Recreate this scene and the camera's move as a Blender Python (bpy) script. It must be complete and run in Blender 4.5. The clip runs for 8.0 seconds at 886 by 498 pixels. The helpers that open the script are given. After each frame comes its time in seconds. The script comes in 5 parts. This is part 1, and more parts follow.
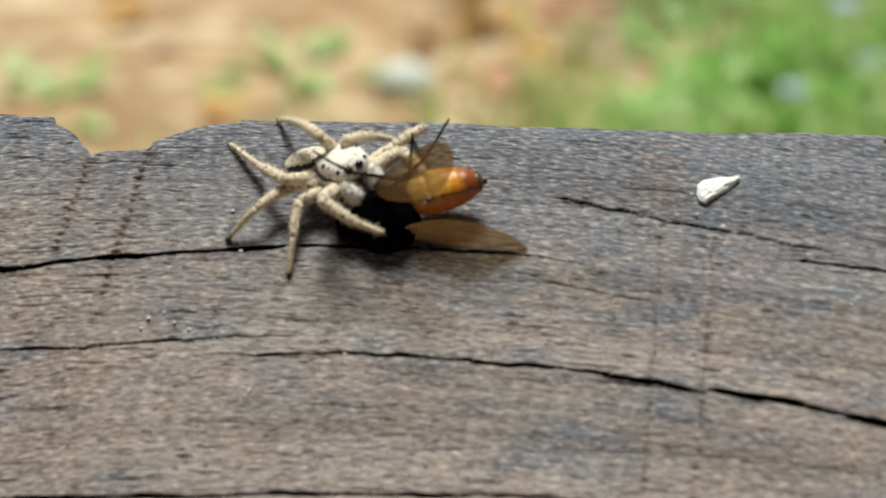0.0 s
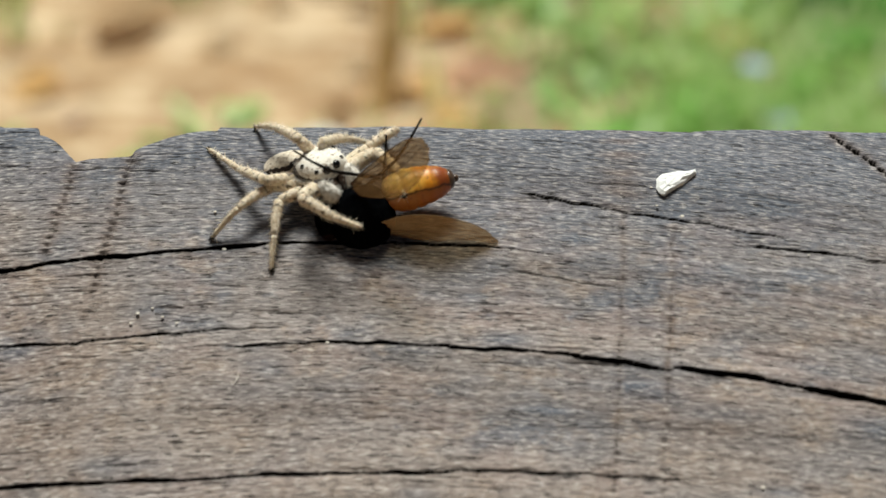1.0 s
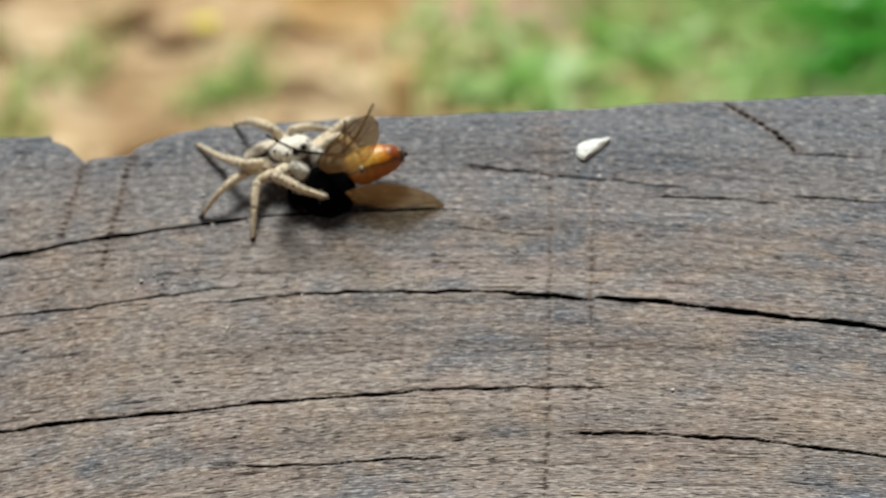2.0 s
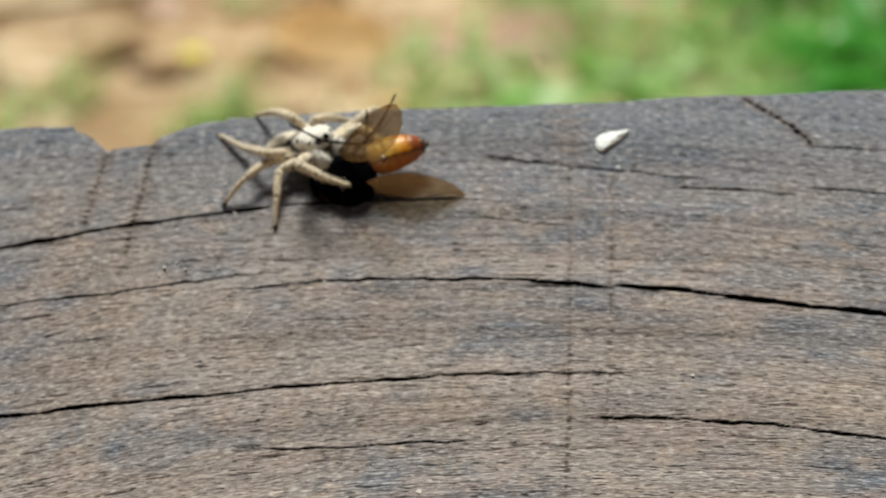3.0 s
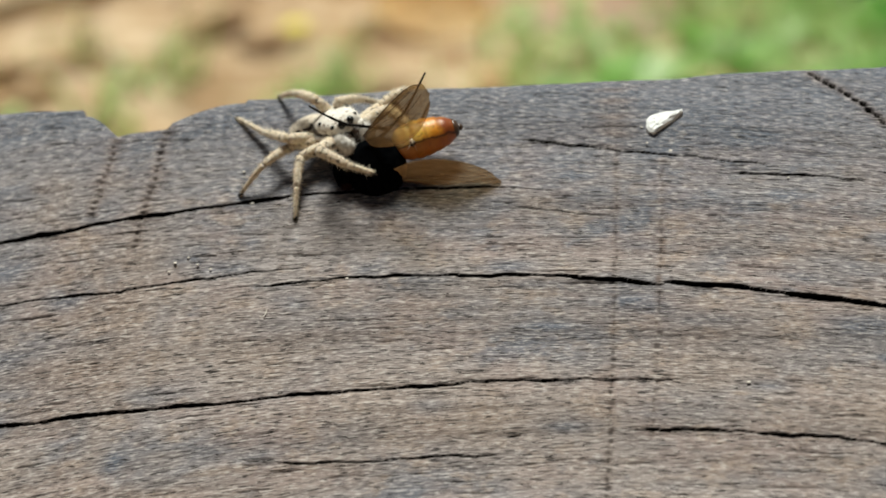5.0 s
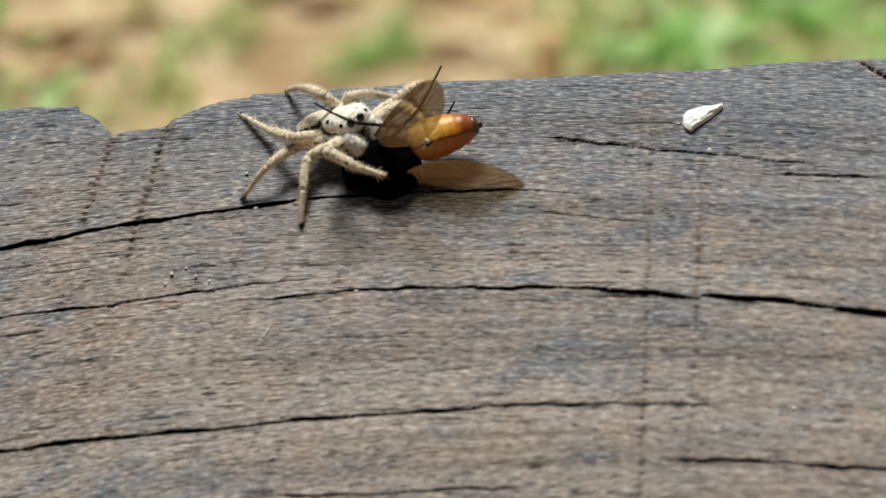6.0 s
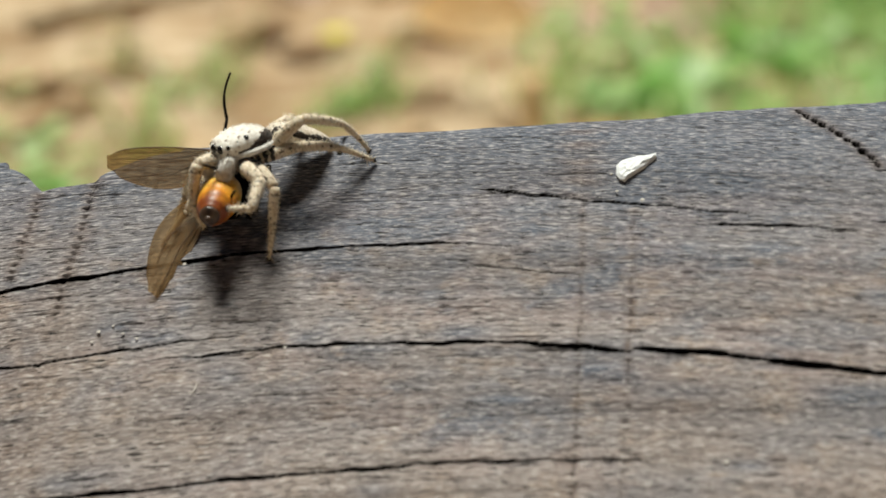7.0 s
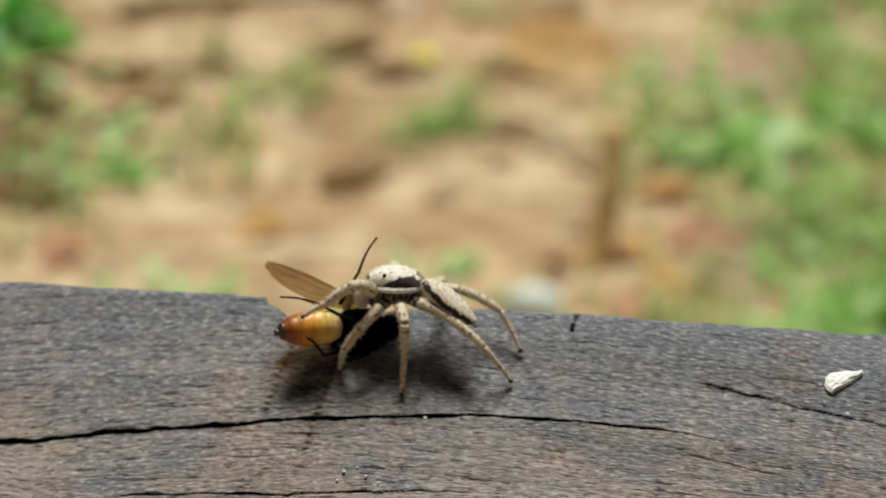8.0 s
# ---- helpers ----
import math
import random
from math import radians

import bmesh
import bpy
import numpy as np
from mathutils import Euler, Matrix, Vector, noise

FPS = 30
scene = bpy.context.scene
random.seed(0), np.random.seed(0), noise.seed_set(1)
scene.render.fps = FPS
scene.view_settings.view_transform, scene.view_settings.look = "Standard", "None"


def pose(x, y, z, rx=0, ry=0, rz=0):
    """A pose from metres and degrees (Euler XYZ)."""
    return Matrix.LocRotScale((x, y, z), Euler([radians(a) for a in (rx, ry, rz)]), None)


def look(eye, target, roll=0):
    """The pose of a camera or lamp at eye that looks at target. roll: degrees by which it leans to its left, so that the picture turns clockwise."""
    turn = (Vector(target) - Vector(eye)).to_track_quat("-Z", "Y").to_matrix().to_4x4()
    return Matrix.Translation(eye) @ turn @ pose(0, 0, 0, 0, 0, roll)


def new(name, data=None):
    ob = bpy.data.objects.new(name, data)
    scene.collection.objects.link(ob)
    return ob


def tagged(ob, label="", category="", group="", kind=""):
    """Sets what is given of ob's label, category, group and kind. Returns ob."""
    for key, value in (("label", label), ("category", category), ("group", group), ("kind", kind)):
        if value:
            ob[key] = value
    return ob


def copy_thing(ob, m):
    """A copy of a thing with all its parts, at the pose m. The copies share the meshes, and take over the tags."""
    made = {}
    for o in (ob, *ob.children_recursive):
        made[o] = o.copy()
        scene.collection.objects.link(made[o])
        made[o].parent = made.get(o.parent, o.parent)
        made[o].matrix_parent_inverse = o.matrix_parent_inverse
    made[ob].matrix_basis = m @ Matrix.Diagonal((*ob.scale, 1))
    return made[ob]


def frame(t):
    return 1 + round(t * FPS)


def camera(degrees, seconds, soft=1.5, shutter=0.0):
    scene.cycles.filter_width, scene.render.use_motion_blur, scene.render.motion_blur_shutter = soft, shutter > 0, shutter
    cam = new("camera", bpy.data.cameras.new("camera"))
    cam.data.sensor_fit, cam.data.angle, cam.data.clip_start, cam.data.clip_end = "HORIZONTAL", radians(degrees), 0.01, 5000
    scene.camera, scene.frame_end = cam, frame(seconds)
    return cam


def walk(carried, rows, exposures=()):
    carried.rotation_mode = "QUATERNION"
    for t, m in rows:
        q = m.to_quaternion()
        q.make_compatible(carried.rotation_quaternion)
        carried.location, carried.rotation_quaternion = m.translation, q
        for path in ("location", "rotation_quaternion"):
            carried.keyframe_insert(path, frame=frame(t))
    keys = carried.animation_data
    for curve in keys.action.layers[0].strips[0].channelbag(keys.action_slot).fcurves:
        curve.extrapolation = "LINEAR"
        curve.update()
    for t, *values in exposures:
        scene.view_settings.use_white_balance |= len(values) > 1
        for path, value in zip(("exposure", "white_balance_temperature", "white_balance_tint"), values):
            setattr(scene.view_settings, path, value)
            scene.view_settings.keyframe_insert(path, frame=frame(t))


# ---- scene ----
cam = camera(25.23, 8.0, soft=1.6)
cam.data.dof.use_dof = True
cam.data.dof.focus_distance = 0.1225
cam.data.dof.aperture_fstop = 42
walk(cam, [
    (0.0, pose(0.01779, -0.09549, 0.06237, 55.148, 0.092, 8.600)),
    (0.4, pose(0.01821, -0.09627, 0.06302, 56.367, 0.049, 7.834)),
    (0.5, pose(0.01894, -0.09718, 0.06282, 56.856, 0.296, 8.035)),
    (0.8, pose(0.01640, -0.09988, 0.06242, 56.141, -0.155, 7.711)),
    (0.9, pose(0.01609, -0.10222, 0.06280, 57.497, -0.942, 6.652)),
    (1.0, pose(0.01538, -0.10313, 0.06187, 57.193, -0.312, 5.955)),
    (1.2, pose(0.01728, -0.10674, 0.06097, 57.866, 0.596, 4.437)),
    (1.5, pose(0.01871, -0.11742, 0.06557, 60.339, 0.778, 2.557)),
    (1.6, pose(0.01942, -0.12056, 0.06587, 60.907, 0.672, 1.985)),
    (1.7, pose(0.02016, -0.12472, 0.06507, 60.221, 1.746, 3.577)),
    (2.8, pose(0.02543, -0.12614, 0.06351, 61.036, 3.270, 5.850)),
    (3.0, pose(0.01993, -0.12826, 0.06234, 61.301, 2.187, 4.753)),
    (3.5, pose(0.01841, -0.12810, 0.06296, 61.624, 2.925, 4.963)),
    (4.0, pose(0.01900, -0.12561, 0.06108, 61.011, 2.765, 4.972)),
    (4.2, pose(0.01964, -0.12413, 0.06101, 60.550, 2.892, 5.574)),
    (5.3, pose(0.02524, -0.11286, 0.05622, 60.570, 4.090, 7.466)),
    (5.5, pose(0.02605, -0.10991, 0.05559, 60.351, 4.194, 7.410)),
    (6.0, pose(0.02445, -0.10631, 0.05505, 59.539, 4.946, 8.750)),
    (6.5, pose(0.02652, -0.10433, 0.05528, 60.402, 5.281, 8.653)),
    (7.0, pose(0.02747, -0.10417, 0.05439, 60.793, 5.331, 8.123)),
    (7.4, pose(0.02528, -0.10593, 0.05667, 60.742, 5.540, 8.100)),
    (7.5, pose(0.02248, -0.10693, 0.05913, 60.810, 3.878, 7.682)),
    (7.6, pose(0.02341, -0.10716, 0.05851, 60.526, 3.616, 8.443)),
    (7.7, pose(0.02184, -0.10907, 0.06025, 60.481, 2.518, 9.381)),
    (7.8, pose(0.01996, -0.11043, 0.06388, 60.950, 1.633, 10.209)),
    (7.9, pose(0.01844, -0.11203, 0.06767, 61.596, 0.332, 11.296)),
    (8.0, pose(0.01801, -0.11210, 0.06959, 61.597, 0.004, 12.892)),
], [(0.0, 0.03, 6550, 6), (7.4, 0.03, 6550, 6), (8.0, -0.20, 6750, 5)])

# ---- light ----
MM = 0.001
SUN_EL, SUN_AZ = 67.0, -10.0          # degrees; azimuth from +y towards +x
world = bpy.data.worlds.new("sky")
scene.world = world
world.use_nodes = True
wn = world.node_tree.nodes
sky = wn.new("ShaderNodeTexSky")
sky.sky_type = "NISHITA"
sky.sun_disc = False
sky.sun_elevation = radians(SUN_EL)
sky.sun_rotation = radians(SUN_AZ)
sky.dust_density = 3.0
wn["Background"].inputs["Strength"].default_value = 0.008
world.node_tree.links.new(sky.outputs[0], wn["Background"].inputs[0])
sun = new("sun", bpy.data.lights.new("sun", "SUN"))
sun.data.energy = 5.0
sun.data.angle = radians(22)
sun.data.color = (1.0, 0.985, 0.91)
sa, se = radians(SUN_AZ), radians(SUN_EL)
sun.matrix_world = look((math.sin(sa) * math.cos(se), math.cos(sa) * math.cos(se), math.sin(se)), (0, 0, 0))


# ---- materials ----
class Mat:
    """A node material with short ways to add nodes."""

    def __init__(self, name):
        self.m = bpy.data.materials.new(name)
        self.m.use_nodes = True
        self.t = self.m.node_tree
        self.p = self.t.nodes["Principled BSDF"]

    def node(self, kind, **inputs):
        n = self.t.nodes.new(kind)
        for k, v in inputs.items():
            self.put(n.inputs[k.replace("_", " ")], v)
        return n

    def put(self, socket, v):
        if hasattr(v, "is_output"):
            self.t.links.new(v, socket)
        else:
            socket.default_value = v

    def set(self, **inputs):
        for k, v in inputs.items():
            self.put(self.p.inputs[k.replace("_", " ")], v)
        return self

    def coords(self, scale=(1, 1, 1), attribute=""):
        if attribute:
            a = self.node("ShaderNodeAttribute")
            a.attribute_name = attribute
            src, k = a.outputs["Vector"], 1
        else:
            src, k = self.node("ShaderNodeTexCoord").outputs["Object"], 1000
        v = self.node("ShaderNodeVectorMath")
        v.operation = "MULTIPLY"
        self.put(v.inputs[0], src)
        v.inputs[1].default_value = [c * k for c in scale]
        return v.outputs[0]

    def attr(self, name):
        a = self.node("ShaderNodeAttribute")
        a.attribute_name = name
        return a.outputs["Fac"]

    def axis(self, i):
        s = self.node("ShaderNodeSeparateXYZ", Vector=self.coords())
        return s.outputs[i]

    def noise(self, vec, scale=1.0, detail=4.0, rough=0.55, distort=0.0):
        n = self.node("ShaderNodeTexNoise", Vector=vec, Scale=scale, Detail=detail, Roughness=rough, Distortion=distort)
        return n.outputs["Fac"]

    def ramp(self, fac, *stops):
        r = self.node("ShaderNodeValToRGB", Fac=fac)
        e = r.color_ramp.elements
        while len(e) < len(stops):
            e.new(0.5)
        for el, (pos, c) in zip(e, stops):
            el.position = pos
            el.color = (c, c, c, 1) if isinstance(c, (int, float)) else (*c, 1)
        return r.outputs[0]

    def mix(self, fac, a, b, blend="MIX"):
        n = self.node("ShaderNodeMix")
        n.data_type, n.blend_type = "RGBA", blend
        for i, v in ((0, fac), (6, a), (7, b)):
            if isinstance(v, tuple) and len(v) == 3:
                v = (*v, 1)
            self.put(n.inputs[i], v)
        return n.outputs[2]

    def math(self, op, a, b=0.0, c=0.0):
        n = self.node("ShaderNodeMath")
        n.operation = op
        for i, v in enumerate((a, b, c)):
            self.put(n.inputs[i], v)
        return n.outputs[0]

    def bump(self, height, strength=0.5, dist=0.0001):
        b = self.node("ShaderNodeBump", Height=height, Strength=strength, Distance=dist)
        self.put(self.p.inputs["Normal"], b.outputs[0])
        return self

    def rand(self):
        return self.node("ShaderNodeObjectInfo").outputs["Random"]

    def island(self):
        return self.node("ShaderNodeNewGeometry").outputs["Random Per Island"]


def mat_weathered_wood():
    m = Mat("weathered_wood")
    streak = m.noise(m.coords((0.30, 2.6, 1), "grain"), 1, 6, 0.7)
    fine = m.noise(m.coords((1.5, 9.0, 1), "grain"), 1, 4, 0.65)
    dash = m.noise(m.coords((0.9, 10.0, 1), "grain"), 1, 3, 0.6, 0.15)
    thin = m.noise(m.coords((0.65, 15.0, 1), "grain"), 1, 2, 0.5)
    patch = m.noise(m.coords((0.07, 0.17, 1), "grain"), 1, 4, 0.6)
    blot = m.noise(m.coords((0.28, 0.55, 1), "grain"), 1, 6, 0.7)
    warm = m.noise(m.coords((0.13, 0.30, 3), "grain"), 1, 4, 0.6)
    grain = m.ramp(streak, (0.30, (0.16, 0.138, 0.136)), (0.50, (0.265, 0.232, 0.226)), (0.70, (0.40, 0.352, 0.34)))
    blue = m.ramp(fine, (0.3, (0.050, 0.066, 0.098)), (0.7, (0.168, 0.19, 0.24)))
    tan = m.ramp(fine, (0.3, (0.21, 0.155, 0.125)), (0.7, (0.46, 0.365, 0.30)))
    pink = m.ramp(streak, (0.32, (0.175, 0.132, 0.124)), (0.68, (0.37, 0.295, 0.28)))
    col = m.mix(m.ramp(patch, (0.44, 0.0), (0.58, 0.75)), grain, blue)
    col = m.mix(m.ramp(warm, (0.48, 0.0), (0.62, 0.8)), col, pink)
    col = m.mix(m.ramp(blot, (0.53, 0.0), (0.63, 0.7)), col, tan)
    col = m.mix(m.ramp(blot, (0.30, 0.75), (0.42, 0.0)), col, blue)
    col = m.mix(m.math("MULTIPLY", m.attr("stain"), 0.8), col, tan)
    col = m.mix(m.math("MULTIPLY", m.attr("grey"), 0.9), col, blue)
    col = m.mix(m.math("MULTIPLY", m.attr("rust"), 0.85), col, m.ramp(fine, (0.35, (0.07, 0.042, 0.03)), (0.65, (0.29, 0.18, 0.12))))
    col = m.mix(m.ramp(fine, (0.51, 0.0), (0.68, 0.7)), col, (0.64, 0.60, 0.57))
    col = m.mix(m.ramp(fine, (0.30, 0.8), (0.44, 0.0)), col, (0.065, 0.057, 0.056))
    porefac = m.math("MAXIMUM", m.ramp(dash, (0.378, 1.0), (0.408, 0.0)), m.ramp(thin, (0.328, 0.95), (0.362, 0.0)))
    col = m.mix(m.math("MULTIPLY", porefac, 0.95), col, (0.014, 0.012, 0.011))
    # near-black in the hollows: dirt plus the shade of their depth, as colour
    col = m.mix(m.attr("dirt_shade"), col, (0.004, 0.0035, 0.003))
    h = m.math("SUBTRACT", m.math("MULTIPLY", fine, 0.6), m.math("MULTIPLY", porefac, 0.8))
    return m.set(Base_Color=col, Roughness=m.ramp(fine, (0.3, 0.7), (0.7, 0.86)), Specular_IOR_Level=m.math("MULTIPLY", m.math("SUBTRACT", 1.0, m.attr("dirt_shade")), 0.3)).bump(h, 0.6, 0.00012).m


def mat_post_wood():
    m = Mat("post_wood")
    n = m.noise(m.coords((0.12, 0.12, 0.006)), 1, 5)
    return m.set(Base_Color=m.ramp(n, (0.3, (0.10, 0.085, 0.075)), (0.7, (0.26, 0.21, 0.17))), Roughness=0.8).bump(n, 0.6, 0.002).m


def mat_carapace():
    m = Mat("carapace_hair")
    n, f = m.noise(m.coords((1, 1, 1)), 1.6, 4), m.noise(m.coords((1, 1, 1)), 6, 3)
    x, z = m.axis(0), m.axis(2)
    zz = m.math("ADD", z, m.math("MULTIPLY", m.math("SUBTRACT", n, 0.5), 0.45))
    top = m.ramp(f, (0.24, (0.40, 0.31, 0.22)), (0.36, (0.78, 0.72, 0.63)), (0.60, (0.92, 0.89, 0.82)))
    spots = m.ramp(m.noise(m.coords((1, 1, 1)), 3.0, 3), (0.36, 0.85), (0.41, 0.0))
    top = m.mix(spots, top, (0.15, 0.075, 0.035))
    # side band: low under the rear eye, tall behind it
    tall = m.ramp(m.math("MULTIPLY_ADD", x, 0.25, 0.5), (0.10, 0.28), (0.20, 0.56), (0.38, 0.54), (0.50, 0.24), (0.62, 0.04), (0.80, -0.06))
    band = m.math("MULTIPLY", m.math("LESS_THAN", zz, tall), m.math("GREATER_THAN", zz, -0.16))
    band = m.math("MULTIPLY", band, m.math("MULTIPLY", m.math("LESS_THAN", x, 1.25), m.math("GREATER_THAN", x, -1.85)))
    dark = m.ramp(f, (0.35, (0.006, 0.004, 0.003)), (0.7, (0.055, 0.026, 0.014)))
    col = m.mix(band, top, dark)
    low = m.ramp(m.math("MULTIPLY_ADD", z, 0.5, 0.5), (0.26, 1), (0.31, 0))
    col = m.mix(low, col, (0.20, 0.16, 0.13))
    return m.set(Base_Color=col, Roughness=0.85, Sheen_Weight=0.2).bump(f, 0.4, 0.00008).m


def mat_abdomen():
    m = Mat("abdomen_hair")
    n, f = m.noise(m.coords((1, 1, 1)), 1.5, 4), m.noise(m.coords((1, 1, 1)), 5, 3)
    y, z = m.math("ABSOLUTE", m.axis(1)), m.axis(2)
    zz = m.math("ADD", z, m.math("MULTIPLY", m.math("SUBTRACT", m.math("MULTIPLY_ADD", m.noise(m.coords((1, 1, 1)), 4.0, 2), 0.5, m.math("MULTIPLY", n, 0.6)), 0.55), 0.9))
    zz = m.math("MULTIPLY_ADD", m.axis(0), -0.10, zz)
    top = m.ramp(f, (0.24, (0.34, 0.26, 0.19)), (0.40, (0.60, 0.51, 0.40)), (0.64, (0.80, 0.73, 0.62)))
    spots = m.ramp(m.noise(m.coords((1, 1, 1)), 3.6, 3), (0.36, 0.75), (0.42, 0.0))
    top = m.mix(spots, top, (0.16, 0.10, 0.065))
    band = m.math("MULTIPLY", m.ramp(m.math("MULTIPLY_ADD", zz, 0.5, 0.5), (0.53, 0), (0.56, 1), (0.73, 1), (0.76, 0)), m.math("GREATER_THAN", y, 0.3))
    col = m.mix(band, top, m.ramp(f, (0.35, (0.008, 0.005, 0.004)), (0.7, (0.045, 0.025, 0.016))))
    return m.set(Base_Color=col, Roughness=0.85, Sheen_Weight=0.2).bump(f, 0.4, 0.00008).m


def mat_leg(name="leg_hair", banded=False):
    m = Mat(name)
    f, n = m.noise(m.coords((1.0, 1.0, 1.0)), 2.9, 3), m.noise(m.coords((1, 1, 1)), 6, 2)
    col = m.ramp(n, (0.28, (0.52, 0.41, 0.27)), (0.5, (0.72, 0.61, 0.46)), (0.75, (0.88, 0.81, 0.68)))
    spots = m.ramp(f, (0.34, 0.8), (0.39, 0.0))
    w = m.math("SINE", m.math("MULTIPLY", m.axis(0), 3.6))
    rings = m.math("MULTIPLY", m.ramp(m.math("MULTIPLY_ADD", w, 0.5, 0.5), (0.93, 0), (0.99, 0.55)), m.ramp(f, (0.42, 1.0), (0.52, 0.0)))
    col = m.mix(m.math("MAXIMUM", spots, rings), col, (0.06, 0.038, 0.025))
    if banded:  # black rings on the short joints next to the body
        near = m.math("MULTIPLY", m.math("LESS_THAN", m.axis(0), 0.95), m.ramp(m.math("MULTIPLY_ADD", m.math("SINE", m.math("MULTIPLY_ADD", m.axis(0), 15.0, m.math("MULTIPLY", f, 7.0))), 0.5, 0.5), (0.42, 0.0), (0.54, 0.95)))
        col = m.mix(near, col, (0.012, 0.010, 0.009))
    return m.set(Base_Color=col, Roughness=0.75, Sheen_Weight=0.2, Subsurface_Weight=0.12, Subsurface_Radius=(0.001, 0.0006, 0.0003)).bump(n, 0.4, 0.00006).m


def mat_plain(name, a, b, scale=2.0, rough=0.6, bump=0.3, dist=0.00006, **more):
    m = Mat(name)
    n = m.noise(m.coords((1, 1, 1)), scale, 4)
    return m.set(Base_Color=m.ramp(n, (0.32, a), (0.68, b)), Roughness=rough, **more).bump(n, bump, dist).m


def mat_fly_abdomen():
    m = Mat("fly_abdomen_skin")
    n = m.noise(m.coords((1, 1, 1)), 1.1, 4)
    fine = m.noise(m.coords((1, 1, 1)), 4.5, 3)
    along = m.math("MULTIPLY_ADD", m.axis(0), -0.186, m.math("MULTIPLY_ADD", n, 0.4, -0.2))
    col = m.ramp(along, (0.18, (0.10, 0.05, 0.02)), (0.30, (0.66, 0.50, 0.22)), (0.54, (0.80, 0.50, 0.09)), (0.74, (0.74, 0.29, 0.018)), (0.93, (0.26, 0.06, 0.012)))
    seg = m.math("SINE", m.math("MULTIPLY_ADD", m.axis(0), 7.0, m.math("MULTIPLY", n, 1.5)))
    col = m.mix(m.ramp(m.math("MULTIPLY_ADD", seg, 0.5, 0.5), (0.84, 0), (0.98, 0.25)), col, (0.30, 0.11, 0.02))
    flank = m.math("MULTIPLY_ADD", m.math("MULTIPLY_ADD", n, 0.6, m.axis(1)), 0.4, 0.5)
    col = m.mix(m.ramp(flank, (0.66, 0.0), (0.78, 0.85)), col, (0.34, 0.095, 0.018))
    col = m.mix(m.ramp(flank, (0.70, 0.0), (0.735, 0.9), (0.775, 0.0)), col, (0.02, 0.008, 0.005))
    col = m.mix(m.ramp(fine, (0.30, 0.5), (0.42, 0.0)), col, (0.22, 0.08, 0.02))
    return m.set(Base_Color=col, Roughness=0.42, Subsurface_Weight=0.25, Subsurface_Radius=(0.002, 0.0008, 0.0002)).bump(fine, 0.25, 0.00008).m


def mat_wing():
    m = Mat("wing_membrane")
    n = m.noise(m.coords((0.8, 4.0, 1)), 1, 4)
    m.set(Base_Color=m.ramp(n, (0.3, (0.38, 0.23, 0.11)), (0.7, (0.62, 0.45, 0.27))), Roughness=0.4, Specular_IOR_Level=0.15)
    t = m.node("ShaderNodeBsdfTransparent", Color=(0.92, 0.85, 0.70, 1))
    mx = m.node("ShaderNodeMixShader", Fac=m.ramp(n, (0.3, 0.46), (0.7, 0.28)))
    m.put(mx.inputs[1], t.outputs[0])
    m.put(mx.inputs[2], m.p.outputs[0])
    m.put(m.t.nodes["Material Output"].inputs[0], mx.outputs[0])
    return m.bump(n, 0.3, 0.00004).m


def mat_ground():
    m = Mat("sandy_soil")
    big = m.noise(m.coords((0.0035, 0.0055, 0.003)), 1, 4, 0.6)
    mid = m.noise(m.coords((0.017, 0.024, 0.015)), 1, 5, 0.6)
    fine = m.noise(m.coords((0.15, 0.15, 0.15)), 1, 4)
    row = m.noise(m.coords((0.006, 0.022, 0.01)), 1, 3, 0.5, 0.8)
    col = m.ramp(mid, (0.32, (0.15, 0.075, 0.030)), (0.48, (0.41, 0.265, 0.135)), (0.66, (0.68, 0.53, 0.36)))
    col = m.mix(m.ramp(big, (0.40, 0.8), (0.54, 0.0)), col, (0.22, 0.115, 0.04))
    col = m.mix(m.ramp(row, (0.52, 0.0), (0.64, 0.45)), col, (0.78, 0.64, 0.45))
    col = m.mix(m.ramp(row, (0.36, 0.5), (0.50, 0.0)), col, (0.36, 0.19, 0.075))
    col = m.mix(m.ramp(fine, (0.40, 0.0), (0.75, 0.4)), col, (0.72, 0.60, 0.43))
    return m.set(Base_Color=col, Roughness=0.95).bump(m.math("ADD", mid, m.math("MULTIPLY", fine, 0.3)), 0.5, 0.01).m


def mat_leafy(name, a, b, c, rough=0.5, trans=0.4):
    m = Mat(name)
    n = m.noise(m.coords((0.02, 0.02, 0.02)), 1, 3)
    r = m.math("MULTIPLY_ADD", n, 0.5, m.math("MULTIPLY", m.island(), 0.6))
    m.set(Base_Color=m.ramp(r, (0.25, a), (0.55, b), (0.85, c)), Roughness=rough)
    tr = m.node("ShaderNodeBsdfTranslucent", Color=(*b, 1))
    mx = m.node("ShaderNodeMixShader", Fac=trans)
    m.put(mx.inputs[1], m.p.outputs[0])
    m.put(mx.inputs[2], tr.outputs[0])
    m.put(m.t.nodes["Material Output"].inputs[0], mx.outputs[0])
    return m.m


